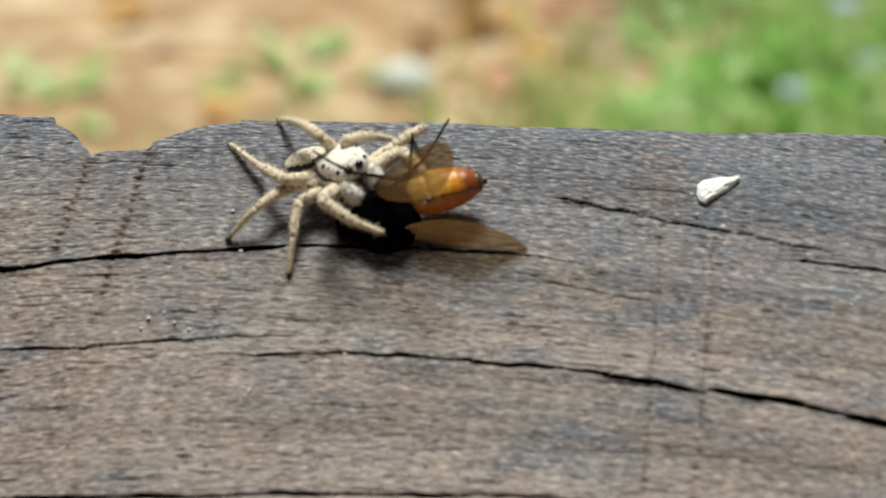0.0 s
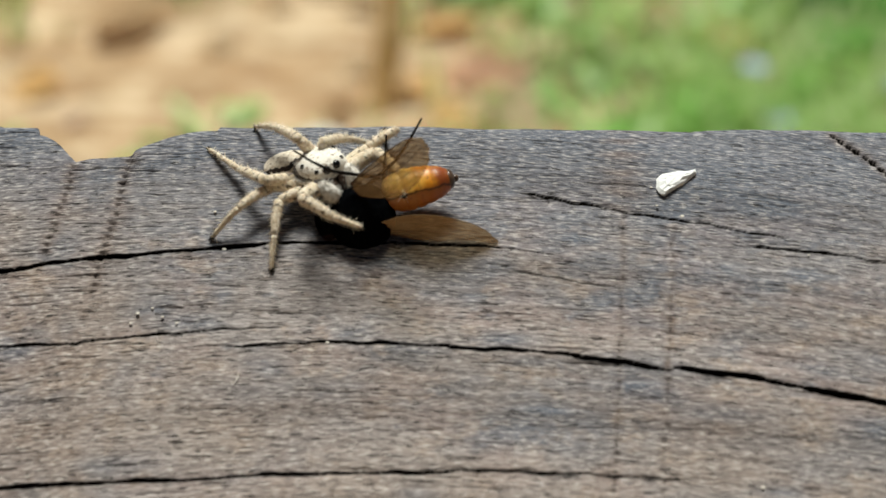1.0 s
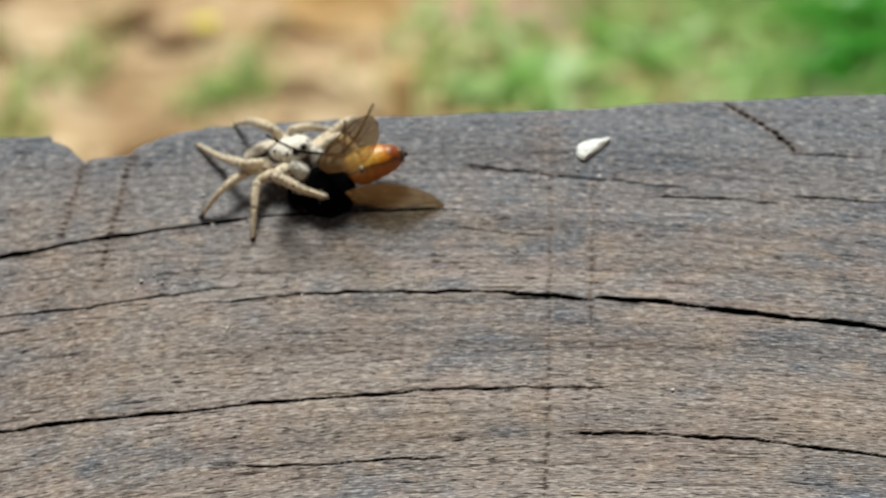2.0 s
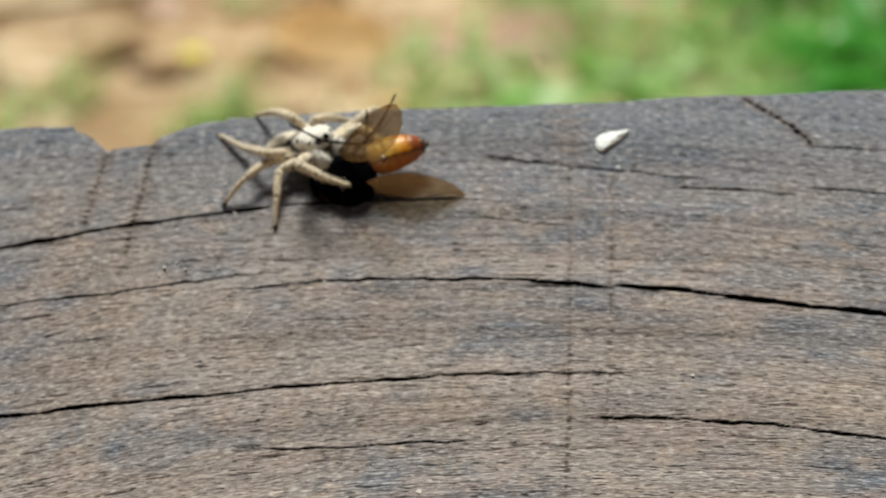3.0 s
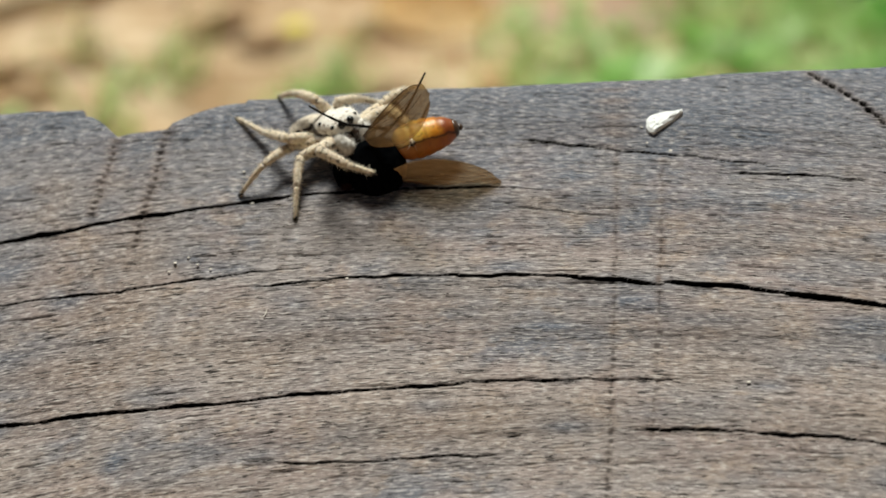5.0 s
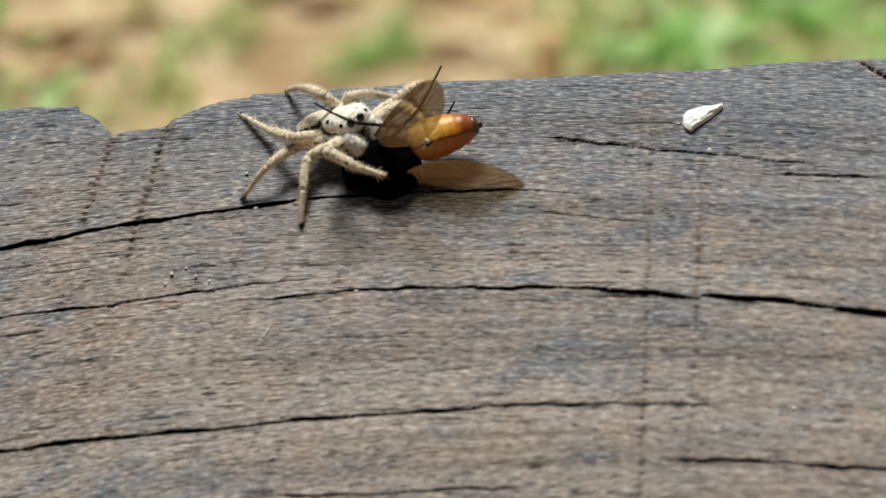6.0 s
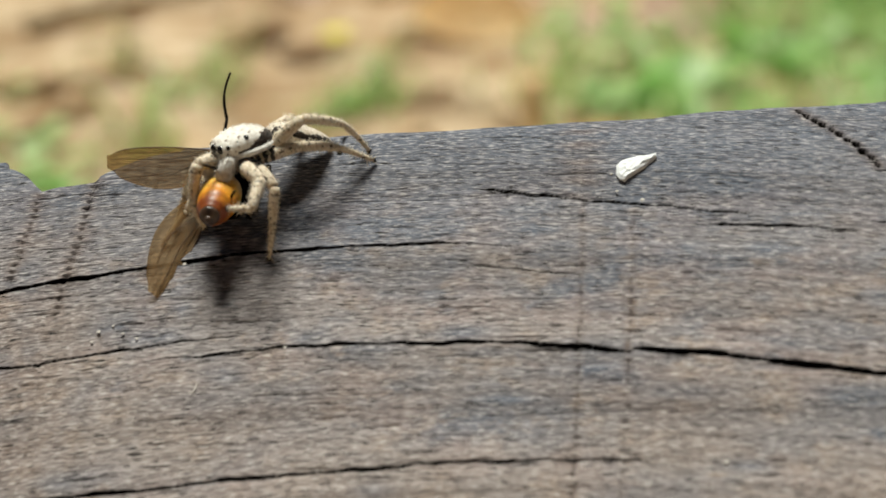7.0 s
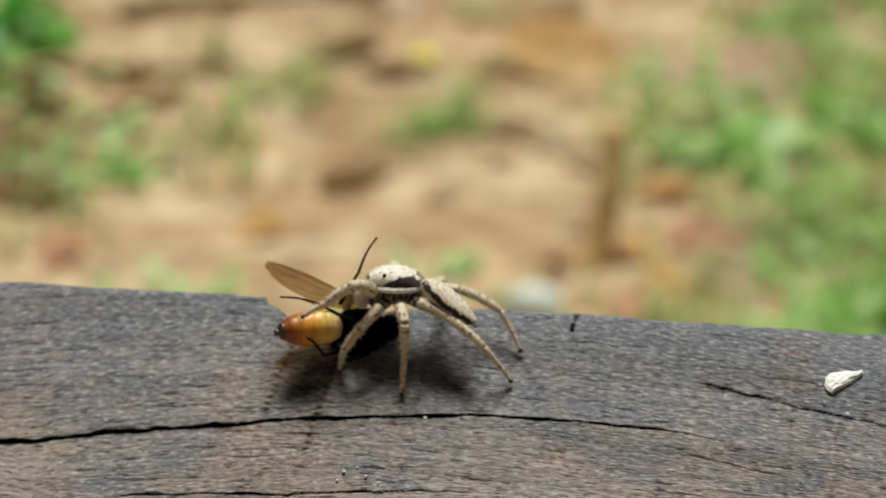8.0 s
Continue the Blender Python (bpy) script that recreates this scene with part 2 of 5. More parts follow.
WOOD, POST = mat_weathered_wood(), mat_post_wood()
CARAPACE, ABDOMEN, LEG, THIGH = mat_carapace(), mat_abdomen(), mat_leg(), mat_leg("thigh_hair", True)
EYE = mat_plain("eye_lens", (0.004, 0.004, 0.005), (0.01, 0.009, 0.008), 2, 0.06, 0.0)
WHITE_HAIR = mat_plain("pale_hair", (0.55, 0.51, 0.45), (0.90, 0.87, 0.82), 4, 0.85, 0.5)
JAW = mat_plain("jaw_shell", (0.03, 0.018, 0.012), (0.10, 0.06, 0.04), 3, 0.3)
BELLY = mat_plain("underside_hair", (0.10, 0.08, 0.065), (0.42, 0.36, 0.30), 3, 0.85, 0.5)
HIP = mat_leg("hip_hair", True)
TUFT = mat_plain("claw_tuft", (0.008, 0.007, 0.006), (0.03, 0.025, 0.02), 5, 0.9)
FLY_BLACK = mat_plain("fly_shell", (0.001, 0.0012, 0.0016), (0.003, 0.0034, 0.004), 3, 0.6, 0.3, Specular_IOR_Level=0.0)
FLY_LEG = mat_plain("fly_leg_shell", (0.004, 0.0035, 0.0035), (0.014, 0.011, 0.009), 4, 0.5, Specular_IOR_Level=0.06)
FLY_EYE = mat_plain("fly_eye_shell", (0.006, 0.003, 0.003), (0.018, 0.006, 0.005), 12, 0.45, 0.5, Specular_IOR_Level=0.02)
FLY_ABDOMEN, WING = mat_fly_abdomen(), mat_wing()
VEIN = mat_plain("wing_vein", (0.05, 0.025, 0.01), (0.12, 0.06, 0.025), 3, 0.5)
CHIP = mat_plain("white_chip", (0.78, 0.80, 0.80), (0.93, 0.94, 0.94), 1.5, 0.6, 0.4, 0.0001)
FLECK = mat_plain("pale_fleck", (0.45, 0.40, 0.34), (0.80, 0.76, 0.70), 2, 0.8)
SOIL = mat_ground()
GRASS = mat_leafy("grass_blade", (0.18, 0.38, 0.08), (0.52, 0.70, 0.26), (0.86, 0.88, 0.60))
BROAD = mat_leafy("broad_leaf", (0.03, 0.22, 0.02), (0.11, 0.47, 0.05), (0.38, 0.72, 0.22), 0.3, 0.5)
HERB = mat_leafy("herb_leaf", (0.22, 0.46, 0.11), (0.54, 0.73, 0.32), (0.84, 0.90, 0.66), 0.4)
DRY_TAN = mat_plain("dry_leaf_tan", (0.50, 0.36, 0.20), (0.78, 0.63, 0.42), 0.03, 0.7, 0.4, 0.002)
DRY_ORANGE = mat_plain("dry_leaf_orange", (0.70, 0.42, 0.14), (0.92, 0.68, 0.32), 0.03, 0.6, 0.4, 0.002)
DRY_PINK = mat_plain("dry_leaf_pink", (0.66, 0.42, 0.30), (0.90, 0.72, 0.58), 0.03, 0.6, 0.4, 0.002)
DRY_BROWN = mat_plain("dry_leaf_brown", (0.32, 0.19, 0.085), (0.52, 0.33, 0.16), 0.03, 0.7, 0.4, 0.002)
DARK_LITTER = mat_plain("damp_leaf", (0.17, 0.09, 0.035), (0.33, 0.18, 0.07), 0.03, 0.7, 0.4, 0.002)
WEED = mat_leafy("weed_leaf", (0.13, 0.38, 0.06), (0.40, 0.66, 0.20), (0.76, 0.88, 0.50), 0.35, 0.5)
DRY_RED = mat_plain("dry_leaf_rust", (0.62, 0.34, 0.20), (0.80, 0.50, 0.32), 0.03, 0.6, 0.4, 0.002)
YELLOW = mat_plain("yellow_petal", (0.72, 0.58, 0.03), (0.85, 0.78, 0.10), 0.1, 0.5)
BLUE = mat_plain("blue_petal", (0.22, 0.30, 0.52), (0.45, 0.52, 0.72), 0.1, 0.5)
CANE = mat_plain("dry_cane", (0.80, 0.48, 0.20), (0.90, 0.64, 0.34), 0.02, 0.6, 0.4, 0.002)
STONE = mat_plain("pale_stone", (0.52, 0.55, 0.52), (0.76, 0.79, 0.76), 0.03, 0.9, 0.4, 0.004)


# ---- mesh helpers ----
def part(name, bm, material, parent=None, label="", smooth=True, scale=MM):
    """Links a bmesh, given in millimetres, as one mesh object under a thing or a part."""
    me = bpy.data.meshes.new(name)
    bm.transform(Matrix.Scale(scale, 4))
    bm.normal_update()
    bm.to_mesh(me)
    bm.free()
    me.materials.append(material)
    if smooth:
        me.polygons.foreach_set("use_smooth", [True] * len(me.polygons))
    ob = new(name, me)
    if parent is not None:
        ob.parent = parent
    if label:
        ob["label"] = label
    return ob


def ring_loft(bm, rings, closed_ends=True):
    """Skins rings of equal length; each ring is a list of points."""
    vs = [[bm.verts.new(p) for p in r] for r in rings]
    n = len(vs[0])
    for a, b in zip(vs, vs[1:]):
        for i in range(n):
            bm.faces.new((a[i], a[(i + 1) % n], b[(i + 1) % n], b[i]))
    if closed_ends:
        bm.faces.new(list(reversed(vs[0])))
        bm.faces.new(vs[-1])
    return bm


def body_loft(sections, n=28, power=2.3):
    """sections: x, centre z, half width, height above and below the centre."""
    bm = bmesh.new()
    rings = []
    for x, zc, w, up, down in sections:
        r = []
        for i in range(n):
            a = 2 * math.pi * i / n
            c, s = math.cos(a), math.sin(a)
            y = w * math.copysign(abs(c) ** (2 / power), c)
            z = (up if s > 0 else down) * math.copysign(abs(s) ** (2 / power), s)
            r.append((x, y, zc + z))
        rings.append(r)
    return ring_loft(bm, rings)


def smooth_sections(sections, steps=4):
    """Catmull-Rom between sections."""
    s = [np.array(v, float) for v in sections]
    s = [2 * s[0] - s[1]] + s + [2 * s[-1] - s[-2]]
    out = []
    for a, b, c, d in zip(s, s[1:], s[2:], s[3:]):
        for k in range(steps):
            t = k / steps
            out.append(0.5 * (2 * b + (c - a) * t + (2 * a - 5 * b + 4 * c - d) * t * t + (3 * b - a - 3 * c + d) * t ** 3))
    out.append(s[-2])
    return [np.maximum(v, [-99, -99, 0.02, 0.02, 0.02]) for v in out]


def tube(bm, pts, radii, n=10):
    """A round tapered tube along points."""
    pts = [Vector(p) for p in pts]
    rings = []
    side = Vector((0, 1, 0))
    for i, p in enumerate(pts):
        d = (pts[min(i + 1, len(pts) - 1)] - pts[max(i - 1, 0)]).normalized()
        u = side - d * side.dot(d)
        if u.length < 0.1:
            u = Vector((1, 0, 0)) - d * d.x
        u.normalize()
        side = u
        w = d.cross(u)
        rings.append([p + (u * math.cos(2 * math.pi * k / n) + w * math.sin(2 * math.pi * k / n)) * radii[i] for k in range(n)])
    return ring_loft(bm, rings)


def ball(bm, centre, r, scale=(1, 1, 1), seg=14):
    m = Matrix.Translation(centre) @ Matrix.Diagonal((*[r * s for s in scale], 1))
    bmesh.ops.create_uvsphere(bm, u_segments=seg, v_segments=max(6, seg * 2 // 3), radius=1, matrix=m)
    return bm


def hairs(bm, count, length, rng, lean=(0, 0, 0), thick=0.018, keep=None):
    """Short stiff hairs on the faces of bm."""
    faces = [f for f in bm.faces if keep is None or keep(f.calc_center_median())]
    bm.normal_update()
    areas = np.array([f.calc_area() for f in faces])
    picks = rng.choice(len(faces), count, p=areas / areas.sum())
    roots = []
    for k in picks:
        f = faces[int(k)]
        ws = rng.dirichlet([1] * len(f.verts))
        p = Vector((0, 0, 0))
        for w, v in zip(ws, f.verts):
            p += v.co * float(w)
        d = (f.normal + Vector(lean) + Vector(rng.normal(0, 0.3, 3))).normalized()
        roots.append((p, d, length * float(rng.uniform(0.5, 1.3))))
    for p, d, ln in roots:
        u = d.orthogonal().normalized() * thick
        w = d.cross(u)
        base = [bm.verts.new(p + u), bm.verts.new(p - u * 0.5 + w), bm.verts.new(p - u * 0.5 - w)]
        tip = bm.verts.new(p + d * ln)
        for i in range(3):
            bm.faces.new((base[i], base[(i + 1) % 3], tip))
    return bm


def empty(name, label, category, group="", kind=""):
    return tagged(new(name), label, category, group, kind)


def between(rows, t):
    """Linear between rows of numbers."""
    ts = [r[0] for r in rows]
    flat = [np.concatenate([np.atleast_1d(np.array(v, float)) for v in r[1:]]) for r in rows]
    return np.array([np.interp(t, ts, [f[i] for f in flat]) for i in range(len(flat[0]))])


# ---- the wooden rail ----
def top_height(y):
    """Height of the rail's worn top over its depth, in millimetres."""
    d = 4 - y
    return 2.497 - 0.24 * (d + np.sqrt(d * d + 25))


def wave(x, seed, size):
    """Smooth uneven line of about +-1."""
    r = np.random.RandomState(seed)
    out = 0 * x
    for k in range(4):
        out = out + np.sin(x / size * (1.9 ** k) + r.uniform(0, 6.28)) * 0.58 ** k
    return out / 1.6


def far_edge(x):
    """Line of the far edge, with the old notch."""
    e = 4.05 + 0.07823 * x - 1.151e-4 * x ** 2 - 4.461e-6 * x ** 3
    e = np.where(x < -42, 0.67, np.where(x > 48, 7.05, e))
    nx = (-20.8, -20.1, -19.2, -18.4, -17.9, -17.0, -14.55, -14.4, -13.8, -12.6, -11.4, -9.5)
    ny = (1.95, 1.8, 1.25, 0.45, -0.1, 0.25, 0.6, 1.05, 1.5, 2.1, 2.65, 2.98)
    e = np.where((x > -20.8) & (x < -9.5), np.interp(x, nx, ny), e)
    return e + 0.07 * wave(x, 5, 2.0)


CRACKS = (  # from, to, line (cubic), half width at both ends, depth
    (-60, 12.9, (-4.69, 0.06859, -0.004899, -5.431e-05), 0.19, 0.11, 0.9),
    (-27, -3.0, (-9.363, 0.1601, 1.726e-4, 0), 0.10, 0.07, 0.4),
    (-10.5, 58, (-10.91, 0.05733, -0.004157, 2.928e-05), 0.07, 0.20, 1.1),
    (9.0, 26, (-0.08812, 0.06196, -0.01194, 2.332e-4), 0.09, 0.09, 0.4),
    (23.2, 32, (-1.347, -0.07317, 0, 0), 0.085, 0.085, 0.4),
    (31.5, 50, (0.4248, -0.1076, 0, 0), 0.07, 0.14, 0.4),
    (32.8, 38, (2.6, -0.07, 0, 0), 0.085, 0.06, 0.3),
    (-45, 23.5, (-18.43, 0.09142, -0.001599, -1.185e-05), 0.16, 0.065, 0.8),
    (16, 44, (-24.66, 0.4413, -0.01376, 1.101e-4), 0.075, 0.12, 0.4),
    (-6, 11.5, (-22.75, 0.04786, 0.005986, -2.922e-4), 0.07, 0.07, 0.35),
    (9.5, 16, (-4.85, -0.09, 0, 0), 0.065, 0.055, 0.3),
)


def grain_line(x, y):
    """Across-the-grain coordinate: the grain arches along the rail."""
    xc = 8 - (y + 8) * 0.8
    return y + 0.0021 * np.clip(x - xc, -45, 45) ** 2 - 0.02 * (x - xc)


def make_rail():
    rng = np.random.RandomState(11)
    fine = np.arange(-43, 49, 0.16)
    out = 1.22 ** np.arange(1, 24) * 1.0
    left = -43 - np.cumsum(out)[::-1]
    right = 49 + np.cumsum(out)
    xs = np.concatenate([left, fine, right])
    nj = 880
    X = np.repeat(xs[:, None], nj, 1)
    E = far_edge(xs)[:, None]
    rows = np.linspace(-44, -2.5, 760)
    Y = np.concatenate([np.repeat(rows[None], len(xs), 0), -2.5 + (E - 0.02 + 2.5) * np.linspace(0, 1, nj - 759)[None, 1:]], 1)
    Z = top_height(Y)
    V = grain_line(X, Y)
    # mask of cracks, checks and marks: dirt and painted-in shade together
    dirt_shade = np.zeros_like(X)
    stain = np.zeros_like(X)
    rust = np.zeros_like(X)
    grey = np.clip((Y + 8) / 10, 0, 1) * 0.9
    stain += np.clip((-7 - Y) / 10, 0, 1) * np.clip(0.42 + 0.40 * np.sin(X * 0.21 + 0.9 * wave(V, 31, 3.0)) * np.sin(V * 0.55 + wave(X, 32, 8)), 0, 1)
    # broad unevenness and raised grain
    Z += 0.16 * np.sin(V * 0.9 + wave(X, 3, 14)) * np.sin(X * 0.05 + 1) + 0.05 * wave(V * 2.2 + 0.4 * wave(X, 8, 9), 4, 1.0)
    Z += 0.018 * np.sin(V * 9 + 2.5 * wave(X, 9, 5)) * (0.5 + 0.5 * np.sin(X * 0.31 + V))
    # long cracks, shallow, with their inner shade painted near-black
    for k, (a, b, c, wa, wb, depth) in enumerate(CRACKS):
        q = np.clip((xs - a) / (b - a), 0, 1)
        mid = c[0] + c[1] * xs + c[2] * xs ** 2 + c[3] * xs ** 3 + 0.09 * wave(xs, 20 + k, 1.9) + 0.045 * wave(xs, 40 + k, 0.55)
        mid = mid + (0.13 * np.tanh((xs - 19.3) / 0.15) * np.exp(-np.abs(xs - 19.3) / 5) if k == 2 else 0)
        w = (wa + (wb - wa) * q) * np.clip(np.minimum(q, 1 - q) * 9, 0, 1) ** 0.6 * (1 + 0.35 * wave(xs, 60 + k, 1.1))
        w = (1.15 if k == 2 else 0.95) * w * (1 - 0.35 * np.exp(-((xs - 19.3) / 0.45) ** 2) * (k == 2))
        w = np.where((xs < a) | (xs > b), 0, w)[:, None] + 1e-6
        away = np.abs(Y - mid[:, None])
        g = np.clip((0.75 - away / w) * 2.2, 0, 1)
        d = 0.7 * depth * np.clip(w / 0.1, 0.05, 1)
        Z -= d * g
        dirt_shade = np.maximum(dirt_shade, np.clip((0.85 * w + np.minimum(0.07, 0.45 * w) - away) / 0.03, 0, 1) * np.clip(w / 0.04, 0, 1) * (w > 1e-3))
        lip = np.exp(-((Y - mid[:, None]) / (w * 2.2 + 1e-3)) ** 2) * (w > 1e-4)
        Z += 0.015 * lip * (g <= 0)
    # short checks along the grain
    for k in range(760):
        cx, cy = rng.uniform(-42, 48), rng.uniform(-30, 5.5)
        ln, hw, dp = rng.uniform(0.3, 1.1) * rng.choice([1, 1, 1, 2.0]), rng.uniform(0.025, 0.05), rng.uniform(0.1, 0.22)
        i0, i1 = np.searchsorted(xs, [cx - ln, cx + ln])
        if i1 - i0 < 3:
            continue
        sl = slice(i0, i1)
        v0 = grain_line(np.array(cx), np.array(cy))
        w = hw * np.sqrt(np.clip(1 - ((xs[sl] - cx) / ln) ** 2, 0, 1))[:, None] + 1e-6
        q = np.abs(V[sl] - v0 - 0.05 * wave(xs[sl], k, 0.9)[:, None]) / w
        g = np.clip(1.2 - q, 0, 1)
        Z[sl] -= dp * g
        dirt_shade[sl] = np.maximum(dirt_shade[sl], 0.65 * np.clip(1.6 - q, 0, 1))
    # rows of tool marks across the grain
    def marks(p, q, n, along, across, depth, seed, dark=0.9, rusty=0.5, bow=0.0):
        r = np.random.RandomState(seed)
        dx, dy = q[0] - p[0], q[1] - p[1]
        ln = math.hypot(dx, dy)
        ux, uy = dx / ln, dy / ln
        for i in range(n):
            t = (i + 0.5) / n
            cx = p[0] + dx * t - uy * bow * 4 * t * (1 - t) + r.normal(0, 0.05)
            cy = p[1] + dy * t + ux * bow * 4 * t * (1 - t) + r.normal(0, 0.05)
            i0, i1 = np.searchsorted(xs, [cx - 1.5, cx + 1.5])
            sl = slice(i0, i1)
            da = (X[sl] - cx) * ux + (Y[sl] - cy) * uy
            dc = -(X[sl] - cx) * uy + (Y[sl] - cy) * ux
            f = r.uniform(0.6, 1.2)
            r2 = np.sqrt((da / along) ** 2 + (dc / across / f) ** 2)
            g = np.clip(1.1 - r2, 0, 1)
            Z[sl] -= depth * g
            dirt_shade[sl] = np.maximum(dirt_shade[sl], min(1, dark * f) * np.clip((1.45 - r2) * 2.5, 0, 1))
            rust[sl] = np.maximum(rust[sl], rusty * np.exp(-(da / along / 2) ** 2 - (dc / across / 2.5) ** 2))
    marks((28.3, 5.6), (33.2, 0.4), 11, 0.27, 0.17, 0.4, 1, 2.2, 0.6, 0.35)
    marks((-17.9, -0.3), (-18.4, -6.6), 13, 0.14, 0.20, 0.2, 2, 0.42, 0.6, 0.1)
    marks((-14.5, 0.8), (-15.05, -9.0), 19, 0.14, 0.22, 0.22, 3, 0.5, 0.6, 0.12)
    marks((0.86, 3.9), (0.75, 2.2), 4, 0.22, 0.12, 0.25, 4, 0.9, 0.1)
    marks((16.45, -20.4), (16.3, -25.5), 9, 0.13, 0.10, 0.12, 6, 0.55, 0.2)
    marks((16.0, -1.0), (16.35, -26.0), 44, 0.16, 0.10, 0.10, 7, 0.45, 0.35, 0.15)
    marks((19.0, -2.0), (18.85, -21.0), 30, 0.16, 0.10, 0.10, 8, 0.40, 0.35, 0.15)
    # rusty streaks and tan worn areas
    for (x0, y0, x1, y1, w, f) in ((15.7, 3.2, 16.2, -6, 0.25, 0.5), (19.0, -11.1, 19.15, -8.0, 0.2, 0.8), (-15.2, -9, -16.5, -24, 0.35, 0.5), (-18.4, -6.6, -18.7, -12, 0.25, 0.5),
                                   (-22.5, -4.0, -12, -22, 0.5, 0.45), (-15, -9, -15.3, -11, 0.25, 0.6), (15.6, 3.4, 15.8, -0.2, 1.4, 0.6)):
        tt = np.clip(((X - x0) * (x1 - x0) + (Y - y0) * (y1 - y0)) / ((x1 - x0) ** 2 + (y1 - y0) ** 2), 0, 1)
        d = np.hypot(X - x0 - tt * (x1 - x0), Y - y0 - tt * (y1 - y0))
        rust = np.maximum(rust, f * np.exp(-(d / w) ** 2) * (0.55 + 0.45 * np.sin(Y * 5 + 2 * wave(X + Y * 0.7, 77, 2))))
    for (x0, y0, x1, y1, w, f) in ((-21.5, -3.5, -14.0, -15.5, 0.9, 0.8), (-14.0, -14.5, -15.0, -24, 1.5, 0.75)):
        tt = np.clip(((X - x0) * (x1 - x0) + (Y - y0) * (y1 - y0)) / ((x1 - x0) ** 2 + (y1 - y0) ** 2), 0, 1)
        d = np.hypot(X - x0 - tt * (x1 - x0), Y - y0 - tt * (y1 - y0)) + 0.35 * wave(X + 0.6 * Y, 91, 1.2)
        stain = np.maximum(stain, f * np.exp(-(d / w) ** 2))
    for (x0, y0, rx, ry, f) in ((22.5, -14.5, 5, 2.2, 0.6), (4, -12.5, 6, 1.4, 0.5), (-17, -17, 5, 4, 0.75), (-20, -9.8, 4, 1.5, 0.45), (30, -16, 12, 4, 0.3), (-16.7, -13.9, 2.5, 2, 0.7), (8.5, -13.9, 4, 1, 0.5), (16.1, -2.9, 2, 2, 0.6), (29, -18, 10, 5, 0.55), (14, -18, 6, 3, 0.5), (-14.5, -14, 2.2, 7, 0.8), (-20, -6, 2.5, 2, 0.5), (24, -8, 5, 1.2, 0.45)):
        stain = np.maximum(stain, f * np.exp(-((X - x0) / rx) ** 2 - ((Y - y0) / ry) ** 2))
    for (x0, y0, rx, ry, f) in ((-4.0, -12.6, 1.5, 0.9, 0.9), (-18.5, -5.5, 3, 1.8, 0.7), (18.5, -12.7, 2.0, 0.6, 0.8), (-20, -15.5, 4, 1.5, 0.6), (25, 3, 9, 3, 0.6), (-23.3, -10.2, 2.5, 3, 0.9), (-21.9, -17.2, 3, 2, 0.9), (-18.9, -12.6, 1.6, 0.9, 0.9), (-29.9, -2, 2.5, 3, 0.9), (17.5, -12.3, 1.6, 0.5, 0.9), (-27, -5, 6, 5, 0.85), (-26, -13, 4.5, 4, 0.8), (-3, -14.5, 5, 1.6, 0.55), (11, -15.5, 5, 1.2, 0.45), (21, -5, 8, 2, 0.45)):
        grey = np.maximum(grey, f * np.exp(-((X - x0) / rx) ** 2 - ((Y - y0) / ry) ** 2) * (0.75 + 0.25 * np.sin(V * 2.3 + 2 * wave(X, 53, 2.5))))
    for (x0, y0, rx, ry, f) in ((-16, -12, 3, 5, 0.4), (-19, -18, 4, 3, 0.35), (22, -14.2, 4, 1.5, 0.35), (15.8, 1.0, 1.3, 2.0, 0.5), (-2, -15, 6, 2, 0.2), (30, -9, 6, 2, 0.25)):
        rust = np.maximum(rust, f * np.exp(-((X - x0) / rx) ** 2 - ((Y - y0) / ry) ** 2) * (0.7 + 0.3 * np.sin(V * 3 + 2 * wave(X, 51, 2.0))))
    for k in range(60):
        x0, y0 = rng.uniform(-40, 46), rng.uniform(-28, 4)
        rx, ry, f = rng.uniform(0.5, 2.6), rng.uniform(0.25, 0.8), rng.uniform(0.5, 1.1)
        blob = f * np.exp(-((X - x0) / rx) ** 2 - ((V - grain_line(np.array(x0), np.array(y0))) / ry) ** 2)
        if k % 3 < 2:
            grey = np.maximum(grey, blob)
        else:
            stain = np.maximum(stain, blob)
    dirt_shade = np.clip(dirt_shade, 0, 1)
    # worn far edge
    de = E - Y
    Z -= 0.16 * np.clip(1 - de / 0.8, 0, 1) ** 2
    fade = (np.exp(-np.clip(np.abs(X - 3) - 50, 0, 999) / 20))
    Z = top_height(Y) * 1.0 + (Z - top_height(Y)) * fade
    # closed section: front face, top, far face
    top_z = Z[:, -1:]
    a = np.linspace(0, 1, 7)[1:]
    far_y = E + 0.35 * np.sin(a * math.pi / 2)[None] - 0.35 * a[None] * 0
    far_z = top_z - 0.45 * (1 - np.cos(a * math.pi / 2))[None] - 0.1
    down = np.array([0.8, 2.2, 5, 12, 30, 58])
    far_y2 = E + 0.35 - 0.10 * np.sin(down * 2.1 + 0.4 * xs[:, None]) - 0.012 * down
    far_z2 = top_z - 0.55 - down[None]
    fr = np.array([58, 30, 12, 5, 2, 0.6])
    front_y = -44 - 1.1 * (1 - np.exp(-fr[None] / 3)) + 0 * E
    front_z = Z[:, :1] - fr[None]
    YY = np.concatenate([front_y, Y, far_y, far_y2], 1)
    ZZ = np.concatenate([front_z, Z, far_z, far_z2], 1)
    m = YY.shape[1]
    XX = np.repeat(xs[:, None], m, 1)
    co = np.stack([XX, YY, ZZ], -1).reshape(-1, 3) * MM
    n = len(xs)
    i, j = np.meshgrid(np.arange(n - 1), np.arange(m), indexing="ij")
    jn = (j + 1) % m
